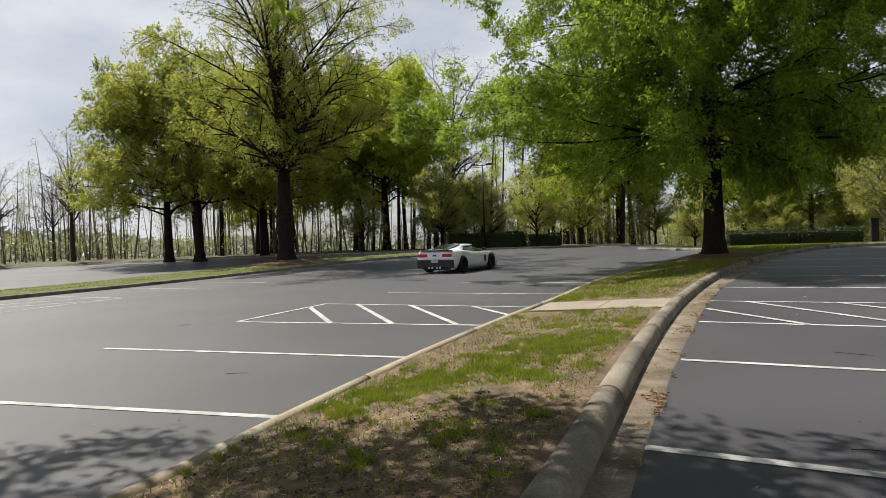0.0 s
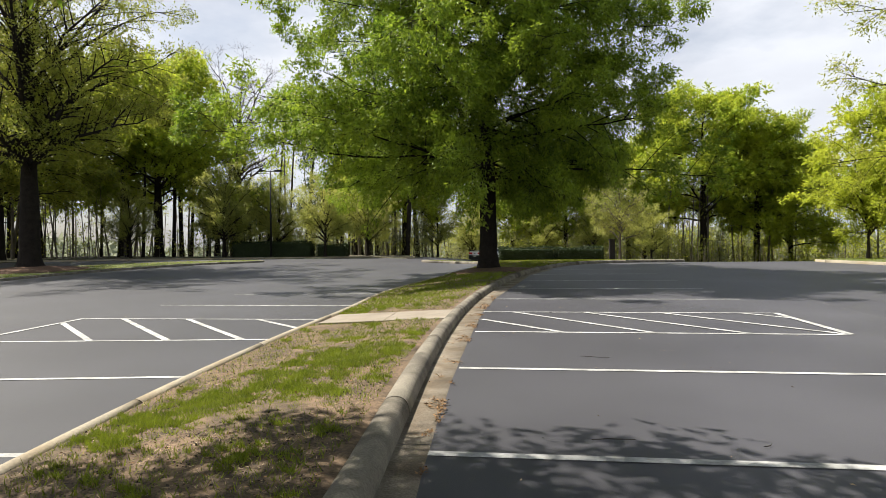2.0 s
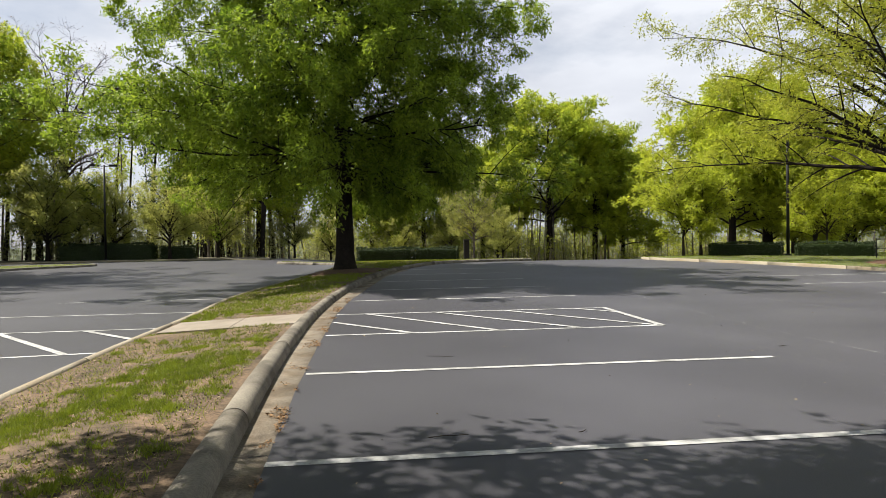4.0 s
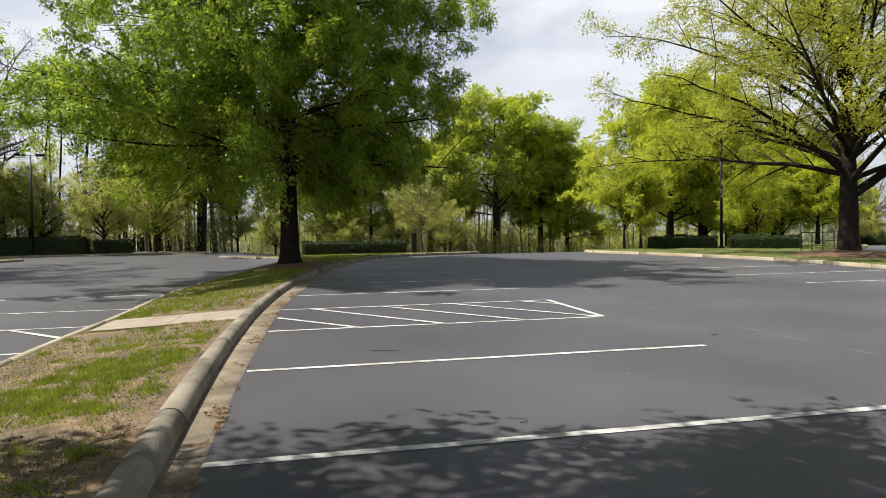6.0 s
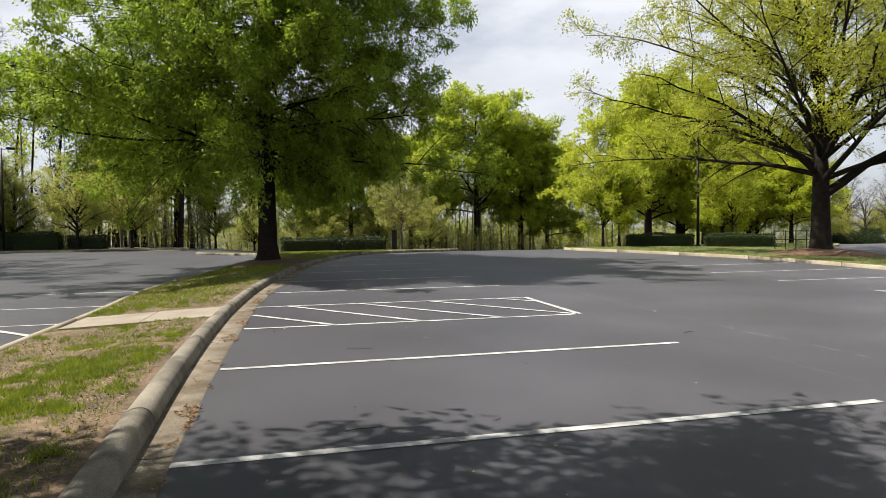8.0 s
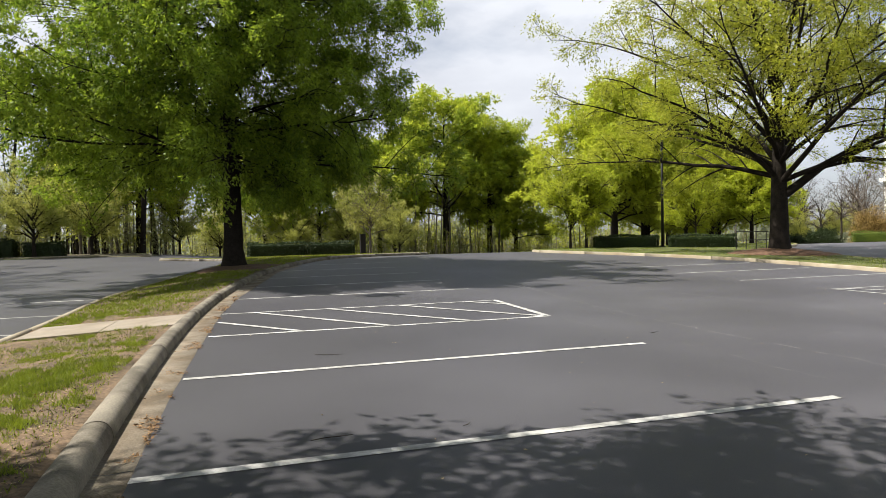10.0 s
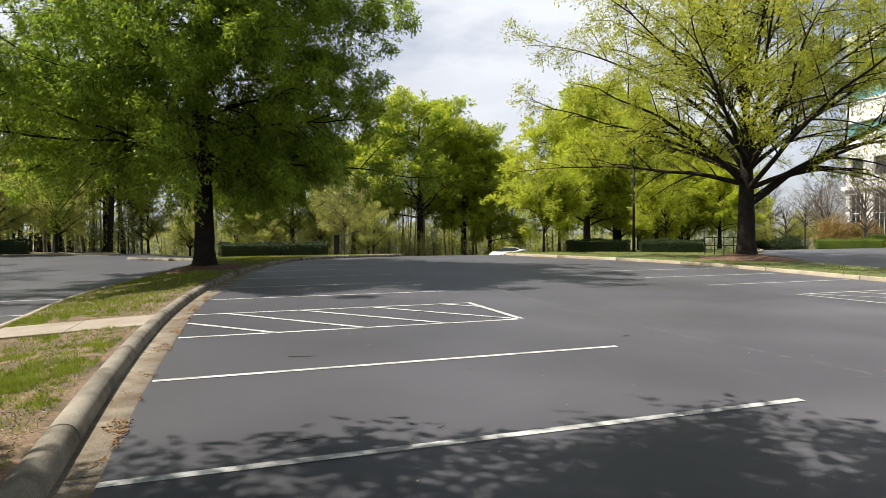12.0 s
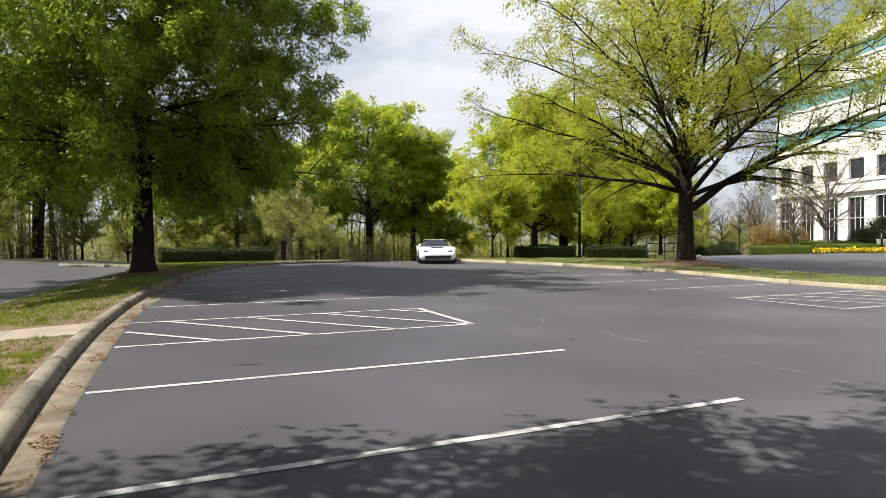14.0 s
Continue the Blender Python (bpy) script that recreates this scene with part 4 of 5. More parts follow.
# electrical cabinet by the path, and a rail near the spring oak
thing = tagged(new("utility_cabinet"), "dark brown metal utility cabinet standing on the grass", "cabinet")
part("body", box(bmesh.new(), -0.17, 0.17, -0.17, 0.17, 0, 1.45, 0.02), plain("brown_metal", (0.012, 0.009, 0.008), 0.6), thing)
part("lid", box(bmesh.new(), -0.20, 0.20, -0.20, 0.20, 1.45, 1.50, 0.015), plain("brown_lid", (0.025, 0.018, 0.014), 0.6), thing)
thing.matrix_basis = Matrix.Translation((1.3, 35.2, float(land(1.3, 35.2)) + 0.05))


def bollard_rail(x, y, turn):
    thing = tagged(new("low_rail"), "low black steel rail beside the oak", "railing")
    for k in range(5):
        part("post", rod(bmesh.new(), (0.45 * k, 0, 0), (0.45 * k, 0, 0.95), 0.022), DARK_METAL, thing)
    for z in (0.92, 0.5):
        part("bar", rod(bmesh.new(), (0, 0, z), (1.8, 0, z), 0.02), DARK_METAL, thing)
    thing.matrix_basis = Matrix.Translation((x, y, float(land(x, y)) + 0.1)) @ Matrix.Rotation(radians(turn), 4, "Z")


bollard_rail(18.3, 21.4, -40)


# ---- stone sign wall and posts by the flower bed ----
def sign_wall(x, y, turn):
    thing = tagged(new("sign_wall"), "low pale stone sign wall behind the flower bed", "sign")
    part("base", box(bmesh.new(), -1.4, 1.4, -0.3, 0.3, -0.2, 0.22, 0.02), STUCCO, thing)
    part("panel", box(bmesh.new(), -1.25, 1.25, -0.22, 0.22, 0.22, 0.95, 0.02), STUCCO, thing)
    part("cap", box(bmesh.new(), -1.32, 1.32, -0.27, 0.27, 0.95, 1.05, 0.02), STUCCO, thing)
    thing.matrix_basis = Matrix.Translation((x, y, float(land(x, y)) + 0.1)) @ Matrix.Rotation(radians(turn), 4, "Z")


def path_light(x, y):
    thing = tagged(new("path_light"), "short black bollard post beside the office hedge", "bollard")
    part("post", rod(bmesh.new(), (0, 0, -0.1), (0, 0, 1.7), 0.10, 0.09), DARK_METAL, thing, smooth=True)
    part("cap", rod(bmesh.new(), (0, 0, 1.7), (0, 0, 1.85), 0.15, 0.08), DARK_METAL, thing, smooth=True)
    thing.matrix_basis = Matrix.Translation((x, y, float(land(x, y)) + 0.1))


sign_wall(52.4, 28.6, -46)
path_light(48.9, 31.6)
path_light(50.6, 28.6)


# ---- office building ----
def office():
    """White precast office: tall ground-floor windows with mullions, square windows, teal ribbon glazing above."""
    B = tagged(new("office_building"), "white multi-storey office building with dark tall windows and teal ribbon glazing", "building")
    L, H, bay = 44.4, 27.0, 3.7
    rows = [(0.5, 6.8, 2.2, GLASS_DARK, 1), (8.9, 11.3, 2.1, GLASS_DARK, 0), (14.2, 15.9, 3.7, GLASS_TEAL, 0), (18.6, 20.3, 3.7, GLASS_TEAL, 0), (23.0, 24.7, 3.7, GLASS_TEAL, 0)]
    zs = 0.0
    for z0, z1, w, glass, tall in rows:
        part("wall", box(bmesh.new(), 0, L, 0.0, 0.5, zs, z0), STUCCO, B)
        zs = z1
        n = round(L / bay)
        for k in range(n):
            x0 = k * bay + (bay - w) / 2
            if w < bay:
                part("pier", box(bmesh.new(), k * bay, x0, 0.0, 0.5, z0, z1), STUCCO, B)
                part("pier", box(bmesh.new(), x0 + w, (k + 1) * bay, 0.0, 0.5, z0, z1), STUCCO, B)
            win = part("window", box(bmesh.new(), x0, x0 + w, 0.28, 0.34, z0, z1), glass, B)
            bm = bmesh.new()
            for j in range(4 if tall else 2):
                xx = x0 + w * j / (3 if tall else 1)
                box(bm, xx - 0.04, xx + 0.04, 0.22, 0.28, z0, z1)
            for zz in ((z0 + 0.9, z0 + 3.9) if tall else (z0 + 0.04, z1 - 0.04)):
                box(bm, x0, x0 + w, 0.225, 0.277, zz - 0.04, zz + 0.04)
            part("frame", bm, MULLION, win)
        if not tall:
            part("sill", box(bmesh.new(), 0, L, -0.12, 0.0, z0 - 0.35, z0 - 0.1), STUCCO, B)
    part("wall", box(bmesh.new(), 0, L, 0.0, 0.5, zs, H), STUCCO, B)
    part("cornice", box(bmesh.new(), -0.3, L, -0.35, 0.0, 7.4, 7.9, 0.03), STUCCO, B)
    part("side_wall", box(bmesh.new(), 0.0, 0.5, 0.5, 30, 0, H), STUCCO, B)
    part("back_wall", box(bmesh.new(), 0.5, L, 29.5, 30, 0, H), STUCCO, B)
    part("end_wall", box(bmesh.new(), L - 0.5, L, 0.5, 29.5, 0, H), STUCCO, B)
    part("roof", box(bmesh.new(), 0.5, L - 0.5, 0.5, 29.5, H - 0.6, H - 0.3), STUCCO, B)
    B.matrix_basis = Matrix.Translation((69.8, 53.5, -0.4)) @ Matrix.Rotation(math.atan2(37.7 - 53.5, 66.0 - 69.8), 4, "Z")
    return B


office()


# ---- grass, litter, twigs ----
def blades(name, label, seed, n, region, keep, height, width, mat, base_lift):
    rng = np.random.default_rng(seed)
    x, y = region(rng, n)
    ok = keep(x, y)
    x, y = x[ok], y[ok]
    m = len(x)
    z = land(x, y) + base_lift
    h = rng.uniform(*height, m)
    a = rng.uniform(0, 2 * np.pi, m)
    w = width * rng.uniform(0.6, 1.3, m)
    P = np.column_stack([x, y, z])
    S = np.column_stack([np.cos(a), np.sin(a), 0 * a]) * w[:, None] / 2
    lean = rng.normal(0, 0.5, (m, 3)) * h[:, None]
    lean[:, 2] = h
    V = np.stack([P - S, P + S, P + lean], axis=1).reshape(-1, 3)
    F = np.arange(3 * m).reshape(-1, 3)
    return tagged(mesh_object(name, V, F, mat), label, "grass", kind="stuff")


def lumps(x, y, f, seed):
    """Smooth random field from a few waves."""
    rng = np.random.default_rng(seed)
    v = 0 * x
    for _ in range(9):
        k = rng.normal(0, f, 2)
        v = v + np.sin(k[0] * x + k[1] * y + rng.uniform(0, 6.28))
    return v / 3.0


def inside(x, y, outline, margin=0.0):
    p = np.array([(q.x, q.y) for q in inset(outline, margin)])
    c = np.zeros(len(x), bool)
    j = len(p) - 1
    for i in range(len(p)):
        xi, yi, xj, yj = *p[i], *p[j]
        hit = ((yi > y) != (yj > y)) & (x < (xj - xi) * (y - yi) / (yj - yi + 1e-12) + xi)
        c ^= hit
        j = i
    return c


def near_turf(x, y):
    rng = np.random.default_rng(9)
    walk_gap = np.abs(y - 7.21 + 0.215 * (x + 8.25)) < 0.70
    mid = np.exp(-((x + 7.55 - 0.27 * y + 0.12 * np.sin(y * 2.3)) / 0.62) ** 2) * ss(-1.8, 0.4, y) * (1 - ss(3.1, 4.3, y))
    want = np.maximum(0.45 * lumps(x, y, 2.2, 4) + 0.65 * lumps(x, y, 10.0, 5) + 0.5 * lumps(x, y, 30.0, 6) + 1.45 * mid - 0.72 + 1.7 * ss(7.6, 9.6, y), -0.06)
    oak = np.hypot(x - OAK[0], y - OAK[1]) < 1.6 + 0.3 * np.sin(5 * np.arctan2(y - OAK[1], x - OAK[0]))
    return inside(x, y, main_line, 0.26) & ~walk_gap & ~oak & (rng.uniform(-0.1, 0.9, len(x)) < want)


blades("island_grass", "patchy short green grass on bare soil", 41, 560000, lambda r, n: (r.uniform(-8.5, -5.4, n), -4 + 13 * r.uniform(0, 1, n) ** 1.25), near_turf, (0.015, 0.058), 0.008, BLADES, 0.125)
blades("island_grass_beyond", "fuller short green grass round the oak and the hedge", 42, 240000, lambda r, n: (r.uniform(-11, 5, n), 8.5 + 29 * r.uniform(0, 1, n) ** 1.3), near_turf, (0.025, 0.075), 0.022, BLADES, 0.12)
blades("verge_grass", "short green grass on the west island", 43, 60000, lambda r, n: (r.uniform(-36, -21, n), r.uniform(0, 38, n)), lambda x, y: inside(x, y, west_line, 0.2) & (np.hypot(x + 32.2, y - 27.4) > 2.6), (0.02, 0.06), 0.028, BLADES, 0.12)
blades("verge_grass_east", "short green grass on the east island", 44, 60000, lambda r, n: (r.uniform(9, 29, n), r.uniform(-4, 31, n)), lambda x, y: inside(x, y, east_line, 0.2) & (np.hypot(x - 17.6, y - 18.0) > 2.2), (0.02, 0.06), 0.028, BLADES, 0.12)


def mound(x, y, radius, height, label):
    rng = np.random.default_rng(int(abs(x) * 10))
    n, m = 40, 9
    verts, faces = [(x, y, float(land(x, y)) + 0.11 + height)], []
    for j in range(1, m + 1):
        for i in range(n):
            a = 2 * math.pi * i / n
            rr = radius * j / m * (1 + 0.10 * math.sin(3 * a + x) + 0.05 * math.sin(7 * a))
            px, py = x + rr * math.cos(a), y + rr * math.sin(a)
            verts.append((px, py, float(land(px, py)) + 0.10 + height * (1 - j / m) ** 0.8 + rng.normal(0, 0.008) - (0.05 if j == m else 0)))
    for i in range(n):
        faces.append((0, 1 + i, 1 + (i + 1) % n))
        for j in range(m - 1):
            a, b = 1 + j * n + i, 1 + j * n + (i + 1) % n
            faces.append((a, a + n, b + n, b))
    tagged(mesh_object("mulch_mound", verts, faces, MULCH, smooth=True), label, "mulch", kind="structure")


mound(*OAK, 1.75, 0.17, "low ring of brown mulch round the oak's foot")
mound(-32.2, 27.4, 3.0, 0.34, "brown mulch mound round the oak's foot")
mound(17.6, 18.0, 2.3, 0.30, "brown mulch mound round the oak's foot")


def litter(name, label, seed, n, size, mat, gutter):
    rng = np.random.default_rng(seed)
    y = -3.5 + 15 * rng.uniform(0, 1, n) ** 1.4
    if gutter:
        x = np.interp(y, [-9, -1.2, 0.4, 2, 4.3, 8.3, 11], [-5.0, -5.3, -5.36, -5.4, -5.42, -5.41, -5.26]) - np.abs(rng.normal(0, 0.11, n)) - 0.015
        ok = (lumps(x, y, 3.2, 22) + 0.5 * lumps(x, y, 11.0, 23) > 0.45) & (x > np.array([KX(v) for v in y]) + 0.03)
        lift = 0.016
    else:
        x = rng.uniform(-8.3, -5.7, n)
        walk_gap = np.abs(y - 7.21 + 0.215 * (x + 8.25)) < 0.70
        ok = inside(x, y, main_line, 0.27) & ~walk_gap
        lift = 0.135
    x, y = x[ok], y[ok]
    z = land(x, y) + lift
    C = np.column_stack([x, y, z])
    d = rng.normal(0, 1, C.shape)
    d[:, 2] *= 0.15
    V, F = leaves(C, d * 3, rng, *size, 0.0, True)
    V[:, 2] = np.clip(V[:, 2], np.repeat(z, 4), np.repeat(z, 4) + 0.02)
    tagged(mesh_object(name, V, F, mat), label, "litter", kind="stuff")


STRAW = material("pale_straw", (0.34, 0.26, 0.15), 0.9, spread=0.3, scale=3, fine=30, bump=0, island=0.5)
CLOD = material("dark_clod", (0.045, 0.033, 0.022), 0.95, spread=0.4, scale=3, fine=30, bump=0, island=0.5)
litter("leaf_litter", "scattered dry brown leaf bits on the soil", 15, 4200, (0.03, 0.012), LITTER, False)
litter("straw_litter", "scattered thin pale straw on the soil", 16, 14000, (0.045, 0.004), STRAW, False)
litter("dark_litter", "small dark crumbs of earth and bark on the soil", 17, 16000, (0.022, 0.015), CLOD, False)
litter("gutter_litter", "drifts of brown leaf bits in the gutter", 18, 9000, (0.035, 0.013), LITTER, True)


def specks():
    rng = np.random.default_rng(19)
    n = 900
    x, y = rng.uniform(-5.2, 12, n), -3 + 18 * rng.uniform(0, 1, n) ** 1.5
    k = n // 3
    x[:k] = rng.uniform(-22, -8.7, k)
    C = np.column_stack([x, y, land(x, y) + 0.005])
    d = rng.normal(0, 1, C.shape)
    d[:, 2] = 0
    V, F = leaves(C, d * 3, rng, 0.028, 0.014, 0.0, True)
    V[:, 2] = np.clip(V[:, 2], np.repeat(C[:, 2], 4), np.repeat(C[:, 2], 4) + 0.01)
    tagged(mesh_object("pavement_specks", V, F, STRAW), "tiny pale leaf specks scattered over the asphalt", "litter", kind="stuff")


specks()
TWIG = material("dry_twig", (0.03, 0.022, 0.016), 0.9, bump=0.3)
for k, (x, y, a, l) in enumerate(((-4.3, 0.35, 8, 0.30), (-4.05, 3.45, -12, 0.34), (-3.2, 0.30, 40, 0.10), (-2.0, 4.2, 70, 0.12), (0.5, 3.3, 10, 0.16), (-10.2, 1.3, 25, 0.25), (-14.5, 4.2, 60, 0.2))):
    pts = [Vector((x, y, float(land(x, y)) + 0.008)) + Vector((math.cos(radians(a)), math.sin(radians(a)), 0)) * l * u + Vector((0, 0.012 * math.sin(u * 5 + k), 0.004)) for u in (0, 0.35, 0.7, 1)]
    V, F = tubes(np.array([pts]), np.array([[0.003, 0.0035, 0.003, 0.002]]), 6)
    tagged(mesh_object("fallen_twig", V, F, TWIG, smooth=True), "thin dark fallen twig lying on the asphalt", "twig")
WORN = material("pale_crack_filler", (0.19, 0.19, 0.19), 0.9, spread=0.4, scale=4, fine=30, bump=0.3)


def crack(points, width, label):
    rng = np.random.default_rng(len(points))
    verts, faces = [], []
    for (x0, y0), (x1, y1) in zip(points, points[1:]):
        n = max(2, int(math.hypot(x1 - x0, y1 - y0) / 0.12))
        for i in range(n):
            u = i / n
            x, y = x0 + (x1 - x0) * u + rng.normal(0, 0.022), y0 + (y1 - y0) * u + rng.normal(0, 0.015)
            w = width * rng.uniform(0.25, 1.0)
            if rng.uniform() < 0.28:
                w = 0.001
            z = float(land(x, y)) + 0.004
            verts += [(x - w / 2, y, z), (x + w / 2, y, z)]
    faces = [(2 * i, 2 * i + 1, 2 * i + 3, 2 * i + 2) for i in range(len(verts) // 2 - 1)]
    tagged(mesh_object("pavement_crack", verts, faces, WORN), label, "pavement crack", kind="structure")


crack([(1.50, -1.4), (1.48, 0.34), (1.47, 1.08), (1.42, 2.16), (1.35, 4.24), (1.44, 6.42), (1.92, 11.11), (2.4, 16)], 0.035, "pale worn seam along the aisle's asphalt")
crack([(0.47, 0.5), (0.41, 1.26), (0.46, 1.92), (0.42, 2.54), (0.16, 4.07), (0.03, 5.2)], 0.012, "short pale scuff in the asphalt")
crack([(1.01, 0.40), (1.53, 0.38), (2.3, 0.42)], 0.03, "short pale crack across the aisle")
crack([(5.3, 2.4), (5.02, 3.49), (4.57, 5.35), (4.35, 8.03), (4.2, 11.14)], 0.03, "thin pale seam along the far side of the aisle")
crack([(2.46, 2.61), (2.8, 2.4), (3.24, 2.15)], 0.03, "thin pale scuff in the asphalt")
crack([(-14.55, 1.5), (-14.46, 2.32), (-14.3, 2.8), (-14.44, 4.99), (-15.27, 6.42), (-14.79, 6.82), (-14.6, 10)], 0.03, "pale worn seam along the west aisle")


# ---- the sports car ----
CAR_WHITE = plain("white_car_paint", (0.82, 0.83, 0.84), 0.22, 0.0, 0.6)
CAR_BLACK = plain("black_car_trim", (0.012, 0.012, 0.013), 0.4)
CAR_GLASS = plain("tinted_car_glass", (0.02, 0.025, 0.03), 0.04)
CAR_RED = plain("red_tail_lamp", (0.30, 0.008, 0.010), 0.2, glow=(0.8, 0.02, 0.02, 0.06))
CAR_LAMP = plain("headlamp_glass", (0.35, 0.36, 0.38), 0.1)
RUBBER = plain("tyre_rubber", (0.012, 0.012, 0.012), 0.8)
RIM = plain("black_rim", (0.03, 0.03, 0.032), 0.3, 0.8)
PLATE = plain("pale_plate", (0.6, 0.6, 0.6), 0.5)
CHROME = plain("exhaust_steel", (0.55, 0.55, 0.55), 0.2, 1.0)


def sports_car():
    """A low two-seat coupe, 4.5 m long; x ahead, y to its left, z up from the road."""
    car = tagged(new("sports_car"), "white low two-seat sports coupe with black wheels and trim", "car")
    xs = np.unique(np.concatenate([np.linspace(-2.24, 2.25, 46), [-2.2, 2.2]]))
    half = np.interp(xs, [-2.24, -2.1, -1.5, -0.9, -0.2, 0.5, 1.1, 1.6, 2.0, 2.2, 2.25], [0.88, 0.955, 0.985, 0.96, 0.92, 0.91, 0.95, 0.965, 0.93, 0.84, 0.76])
    shoulder = np.interp(xs, [-2.24, -2.1, -1.4, -0.8, -0.2, 0.5, 1.0, 1.4, 1.9, 2.2, 2.25], [0.86, 0.95, 0.97, 0.92, 0.84, 0.82, 0.84, 0.83, 0.66, 0.50, 0.44])
    crown = np.interp(xs, [-2.24, -2.1, -1.4, -0.8, 0.5, 1.0, 1.4, 1.9, 2.2, 2.25], [0.90, 1.00, 1.0, 0.95, 0.86, 0.84, 0.79, 0.66, 0.52, 0.46])
    sill = np.interp(xs, [-2.24, -2.0, -1.0, 1.0, 2.0, 2.25], [0.42, 0.20, 0.16, 0.15, 0.14, 0.22])
    for wx in (-1.36, 1.36):
        d = np.abs(xs - wx)
        sill = np.where(d < 0.385, np.maximum(sill, 0.335 + np.sqrt(np.clip(0.385 ** 2 - d ** 2, 0, None))), sill)
    sect = []
    for x, w, s, c, b in zip(xs, half, shoulder, crown, sill):
        right = [(0.0, b), (w * 0.9, b), (w * 0.985, b + 0.25 * (s - b)), (w, b + 0.55 * (s - b)), (w * 0.985, b + 0.82 * (s - b)), (w * 0.93, s), (w * 0.72, (s + c) / 2 + 0.015), (w * 0.36, c), (0.0, c + 0.004)]
        sect.append([(x, -yy, z) for yy, z in right] + [(x, yy, z) for yy, z in right[-2:0:-1]])
    m = len(sect[0])
    V = [p for q in sect for p in q]
    F = [(i * m + k, (i + 1) * m + k, (i + 1) * m + (k + 1) % m, i * m + (k + 1) % m) for i in range(len(xs) - 1) for k in range(m)]
    F += [tuple(range(m)), tuple(range((len(xs) - 1) * m, len(xs) * m))[::-1]]
    body = mesh_object("body", V, F, CAR_WHITE, car, smooth=True)

    def shell(name, stations, mat, parent, label=""):
        """Loft of arches: (x, half width at foot, foot z, half width at top, top z)."""
        verts, faces = [], []
        for x, wb, zb, wt, zt in stations:
            verts += [(x, -wb, zb), (x, -(wb * 0.35 + wt * 0.65), zb + 0.68 * (zt - zb)), (x, -wt * 0.72, zt - 0.02), (x, 0, zt), (x, wt * 0.72, zt - 0.02), (x, wb * 0.35 + wt * 0.65, zb + 0.68 * (zt - zb)), (x, wb, zb)]
        for i in range(len(stations) - 1):
            for k in range(6):
                a = i * 7 + k
                faces.append((a, a + 7, a + 8, a + 1))
        return mesh_object(name, verts, faces, mat, parent, label, smooth=True)

    shell("windscreen", [(0.92, 0.70, 0.82, 0.62, 0.84), (0.6, 0.74, 0.84, 0.60, 0.98), (0.28, 0.76, 0.86, 0.58, 1.13), (0.02, 0.77, 0.87, 0.56, 1.205)], CAR_GLASS, car)
    shell("roof", [(0.04, 0.63, 1.15, 0.60, 1.218), (-0.35, 0.65, 1.15, 0.61, 1.245), (-0.80, 0.64, 1.11, 0.60, 1.228), (-1.02, 0.70, 1.00, 0.58, 1.195), (-1.25, 0.78, 0.93, 0.57, 1.145), (-1.6, 0.80, 0.93, 0.56, 1.075), (-2.0, 0.80, 0.92, 0.56, 1.0), (-2.12, 0.78, 0.90, 0.55, 0.975)], CAR_WHITE, car)
    shell("side_window", [(0.02, 0.77, 0.86, 0.55, 1.195), (-0.4, 0.78, 0.88, 0.56, 1.215), (-0.75, 0.77, 0.91, 0.55, 1.205), (-1.05, 0.74, 0.95, 0.50, 1.16)], CAR_GLASS, car)
    shell("rear_window", [(-0.86, 0.46, 1.12, 0.57, 1.232), (-1.25, 0.45, 1.05, 0.55, 1.157), (-1.6, 0.43, 0.98, 0.52, 1.087), (-1.9, 0.38, 0.94, 0.46, 1.031)], CAR_GLASS, car)
    part("spoiler", box(bmesh.new(), -2.29, -2.06, -0.82, 0.82, 0.975, 1.005, 0.01), CAR_BLACK, car)
    part("rear_bumper", box(bmesh.new(), -2.268, -2.12, -0.90, 0.90, 0.22, 0.60, 0.05), CAR_BLACK, car, "black lower rear bumper")
    part("diffuser", box(bmesh.new(), -2.22, -1.9, -0.62, 0.62, 0.15, 0.28, 0.03), CAR_BLACK, car)
    for sgn in (-1, 1):
        lamp = part("tail_lamp", box(bmesh.new(), -2.262, -2.20, min(0.38 * sgn, 0.85 * sgn), max(0.38 * sgn, 0.85 * sgn), 0.70, 0.84, 0.02), CAR_RED, car)
        bm = bmesh.new()
        box(bm, 1.86, 2.12, min(0.50 * sgn, 0.74 * sgn), max(0.50 * sgn, 0.74 * sgn), 0.52, 0.665, 0.03)
        part("headlight", bm, CAR_LAMP, car)
        mirror = part("mirror", box(bmesh.new(), 0.42, 0.58, min(0.93 * sgn, 1.06 * sgn), max(0.93 * sgn, 1.06 * sgn), 0.90, 1.02, 0.03), CAR_BLACK, car)
        part("mirror_arm", rod(bmesh.new(), (0.48, 0.80 * sgn, 0.86), (0.48, 0.96 * sgn, 0.93), 0.02), CAR_BLACK, car)
        part("fender_vent", box(bmesh.new(), 0.62, 0.80, min(0.925 * sgn, 0.945 * sgn), max(0.925 * sgn, 0.945 * sgn), 0.40, 0.68, 0.005), CAR_BLACK, car)
        part("side_skirt", box(bmesh.new(), -0.95, 0.95, min(0.80 * sgn, 0.955 * sgn), max(0.80 * sgn, 0.955 * sgn), 0.10, 0.165, 0.01), CAR_BLACK, car)
        part("exhaust", rod(bmesh.new(), (-2.28, 0.12 * sgn, 0.25), (-2.1, 0.12 * sgn, 0.25), 0.05), CHROME, car)
        part("exhaust", rod(bmesh.new(), (-2.28, 0.27 * sgn, 0.25), (-2.1, 0.27 * sgn, 0.25), 0.05), CHROME, car)
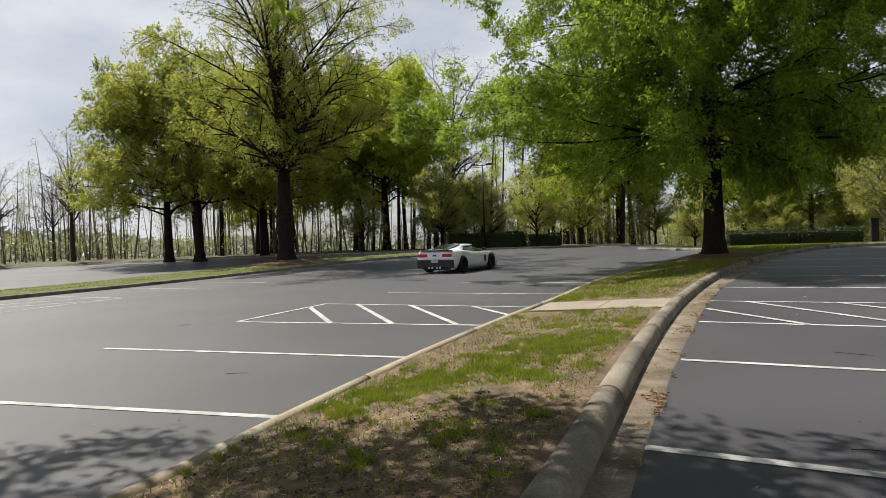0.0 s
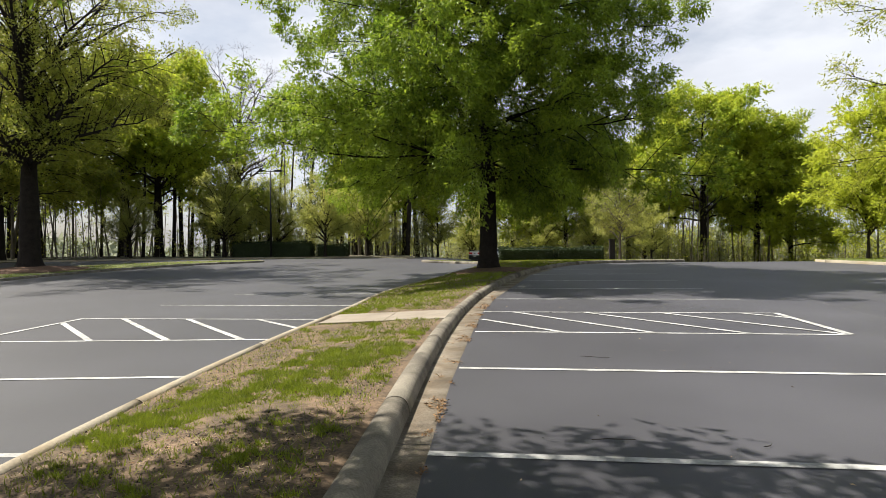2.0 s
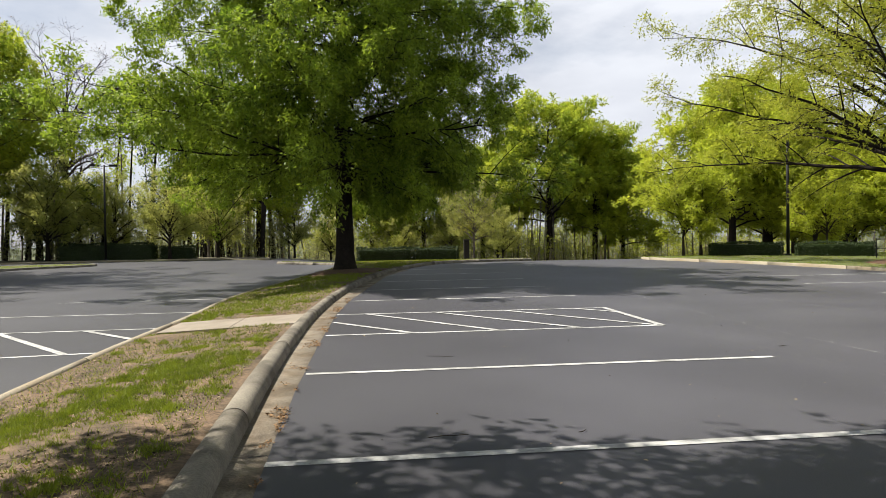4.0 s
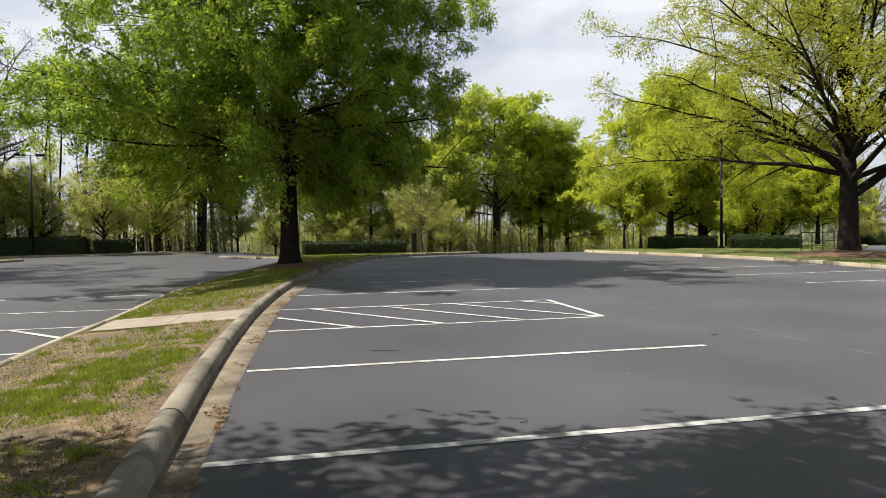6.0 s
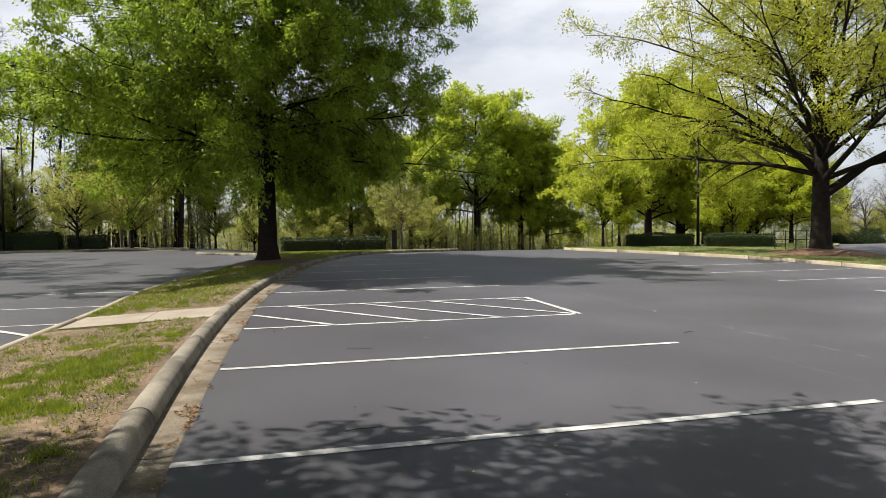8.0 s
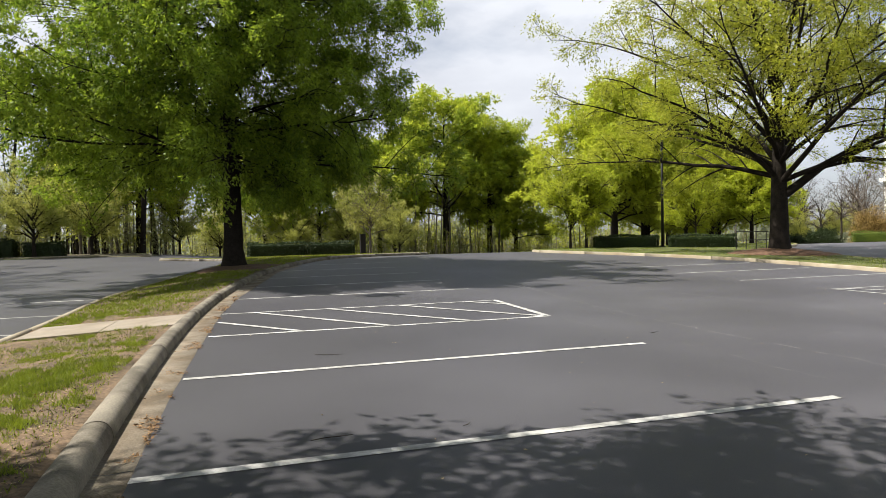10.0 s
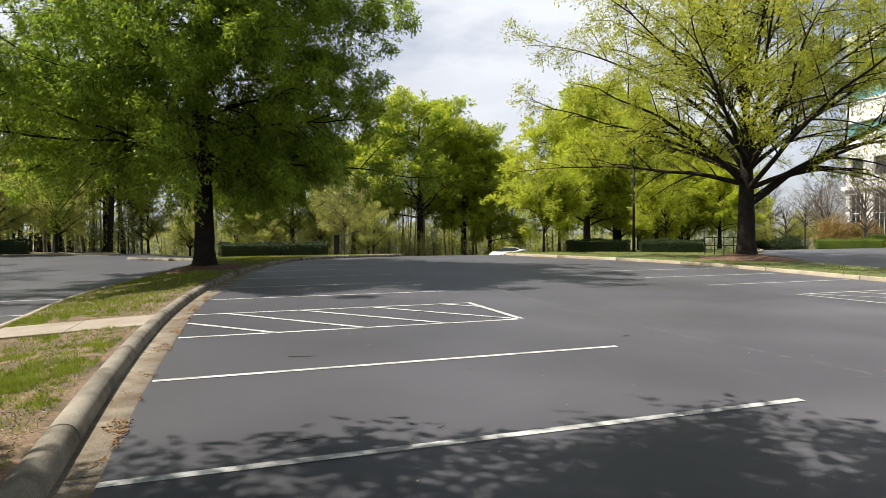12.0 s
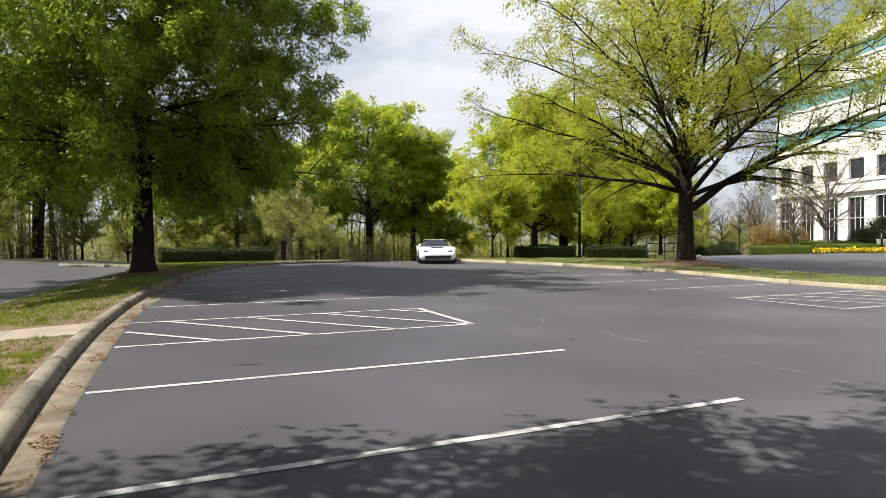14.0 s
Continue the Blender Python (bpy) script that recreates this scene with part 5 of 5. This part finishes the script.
        part("brake_duct", box(bmesh.new(), 2.02, 2.17, min(0.70 * sgn, 0.86 * sgn), max(0.70 * sgn, 0.86 * sgn), 0.24, 0.36, 0.02), CAR_BLACK, car)
    part("grille", box(bmesh.new(), 2.12, 2.272, -0.66, 0.66, 0.23, 0.40, 0.04), CAR_BLACK, car)
    part("front_splitter", box(bmesh.new(), 1.85, 2.31, -0.80, 0.80, 0.10, 0.13, 0.01), CAR_BLACK, car)
    part("bonnet_vent", box(bmesh.new(), 1.12, 1.48, -0.30, 0.30, 0.79, 0.825, 0.01), CAR_BLACK, car)
    part("badge", box(bmesh.new(), -2.27, -2.25, -0.09, 0.09, 0.74, 0.80, 0.005), CAR_BLACK, car)
    part("number_plate", box(bmesh.new(), -2.275, -2.26, -0.16, 0.16, 0.47, 0.62), PLATE, car)
    part("plate_bar", box(bmesh.new(), -2.281, -2.276, -0.11, 0.11, 0.53, 0.56), RIM, car)
    for wx in (-1.36, 1.36):
        for sgn in (-1, 1):
            yc = 0.83 * sgn
            bm = bmesh.new()
            prof = [(0.24, -0.13), (0.32, -0.15), (0.352, -0.11), (0.352, 0.11), (0.32, 0.15), (0.24, 0.13)]
            rings = []
            for i in range(28):
                a = 2 * math.pi * i / 28
                rings.append([bm.verts.new((r * math.cos(a), y, r * math.sin(a))) for r, y in prof])
            for i in range(28):
                for k in range(6):
                    bm.faces.new((rings[i][k], rings[(i + 1) % 28][k], rings[(i + 1) % 28][(k + 1) % 6], rings[i][(k + 1) % 6]))
            wheel = new("wheel")
            wheel.parent = car
            wheel.location = (wx, yc, 0.352)
            part("tyre", bm, RUBBER, wheel, smooth=True)
            bm = bmesh.new()
            rod(bm, (0, -0.06, 0), (0, 0.06, 0), 0.08, None, 16)
            for i in range(10):
                a = 2 * math.pi * i / 10
                rod(bm, (0.05 * math.cos(a), 0.07 * sgn, 0.05 * math.sin(a)), (0.245 * math.cos(a), 0.09 * sgn, 0.245 * math.sin(a)), 0.018, 0.013, 6)
            part("rim", bm, RIM, wheel)
    return car


CAR = sports_car()


def motions():
    rows = []
    for t, x, y, heading in ((0, -16.62, 21.4, 86), (0.4, -15.8, 29.0, 84), (0.8, -14.6, 35.5, 79), (1.2, -12.6, 41.6, 73), (1.7, -9.2, 46.6, 62), (2.0, -6.6, 50.4, 42), (2.4, -5.0, 53.6, 48), (3.2, -3.2, 57.0, 40),
                             (4.2, -1.2, 58.6, 12), (5.2, 12, 56, -6), (6.2, 33, 53.5, -4), (7.4, 41.5, 53.0, -25), (8.2, 43.5, 51.5, -90), (9.0, 41.8, 50.8, -165), (10.0, 36, 52.5, -188), (10.8, 29.5, 55.2, -180),
                             (11.2, 24.7, 53.3, -172), (11.6, 23.7, 53.6, -164), (12.0, 21.7, 53.2, -150), (12.4, 19.0, 51.9, -124), (12.8, 16.9, 49.5, -119), (13.2, 14.5, 44.5, -114), (13.5, 12.2, 38.9, -112), (13.7, 10.6, 33.7, -111),
                             (13.9, 9.1, 28.9, -109), (14.0, 8.0, 26.2, -109)):
        rows.append((t, pose(x, y, float(land(x, y)) + 0.01, 0, 0, heading)))
    walk(CAR, rows)
    # the wheels roll as the car goes, a limited turn for each step
    steps = [i / 10 for i in range(141)]
    at_t = [r[0] for r in rows]
    px, py = (np.interp(steps, at_t, [r[1].translation[k] for r in rows]) for k in (0, 1))
    rolled = np.concatenate([[0.0], np.cumsum(np.minimum(np.hypot(np.diff(px), np.diff(py)) / 0.352, 1.3))])
    for wheel in [c for c in CAR.children if c.name.startswith("wheel")]:
        hub = Matrix.Translation(wheel.location)
        walk(wheel, [(t, hub @ Matrix.Rotation(a, 4, "Y")) for t, a in zip(steps, rolled)])


motions()
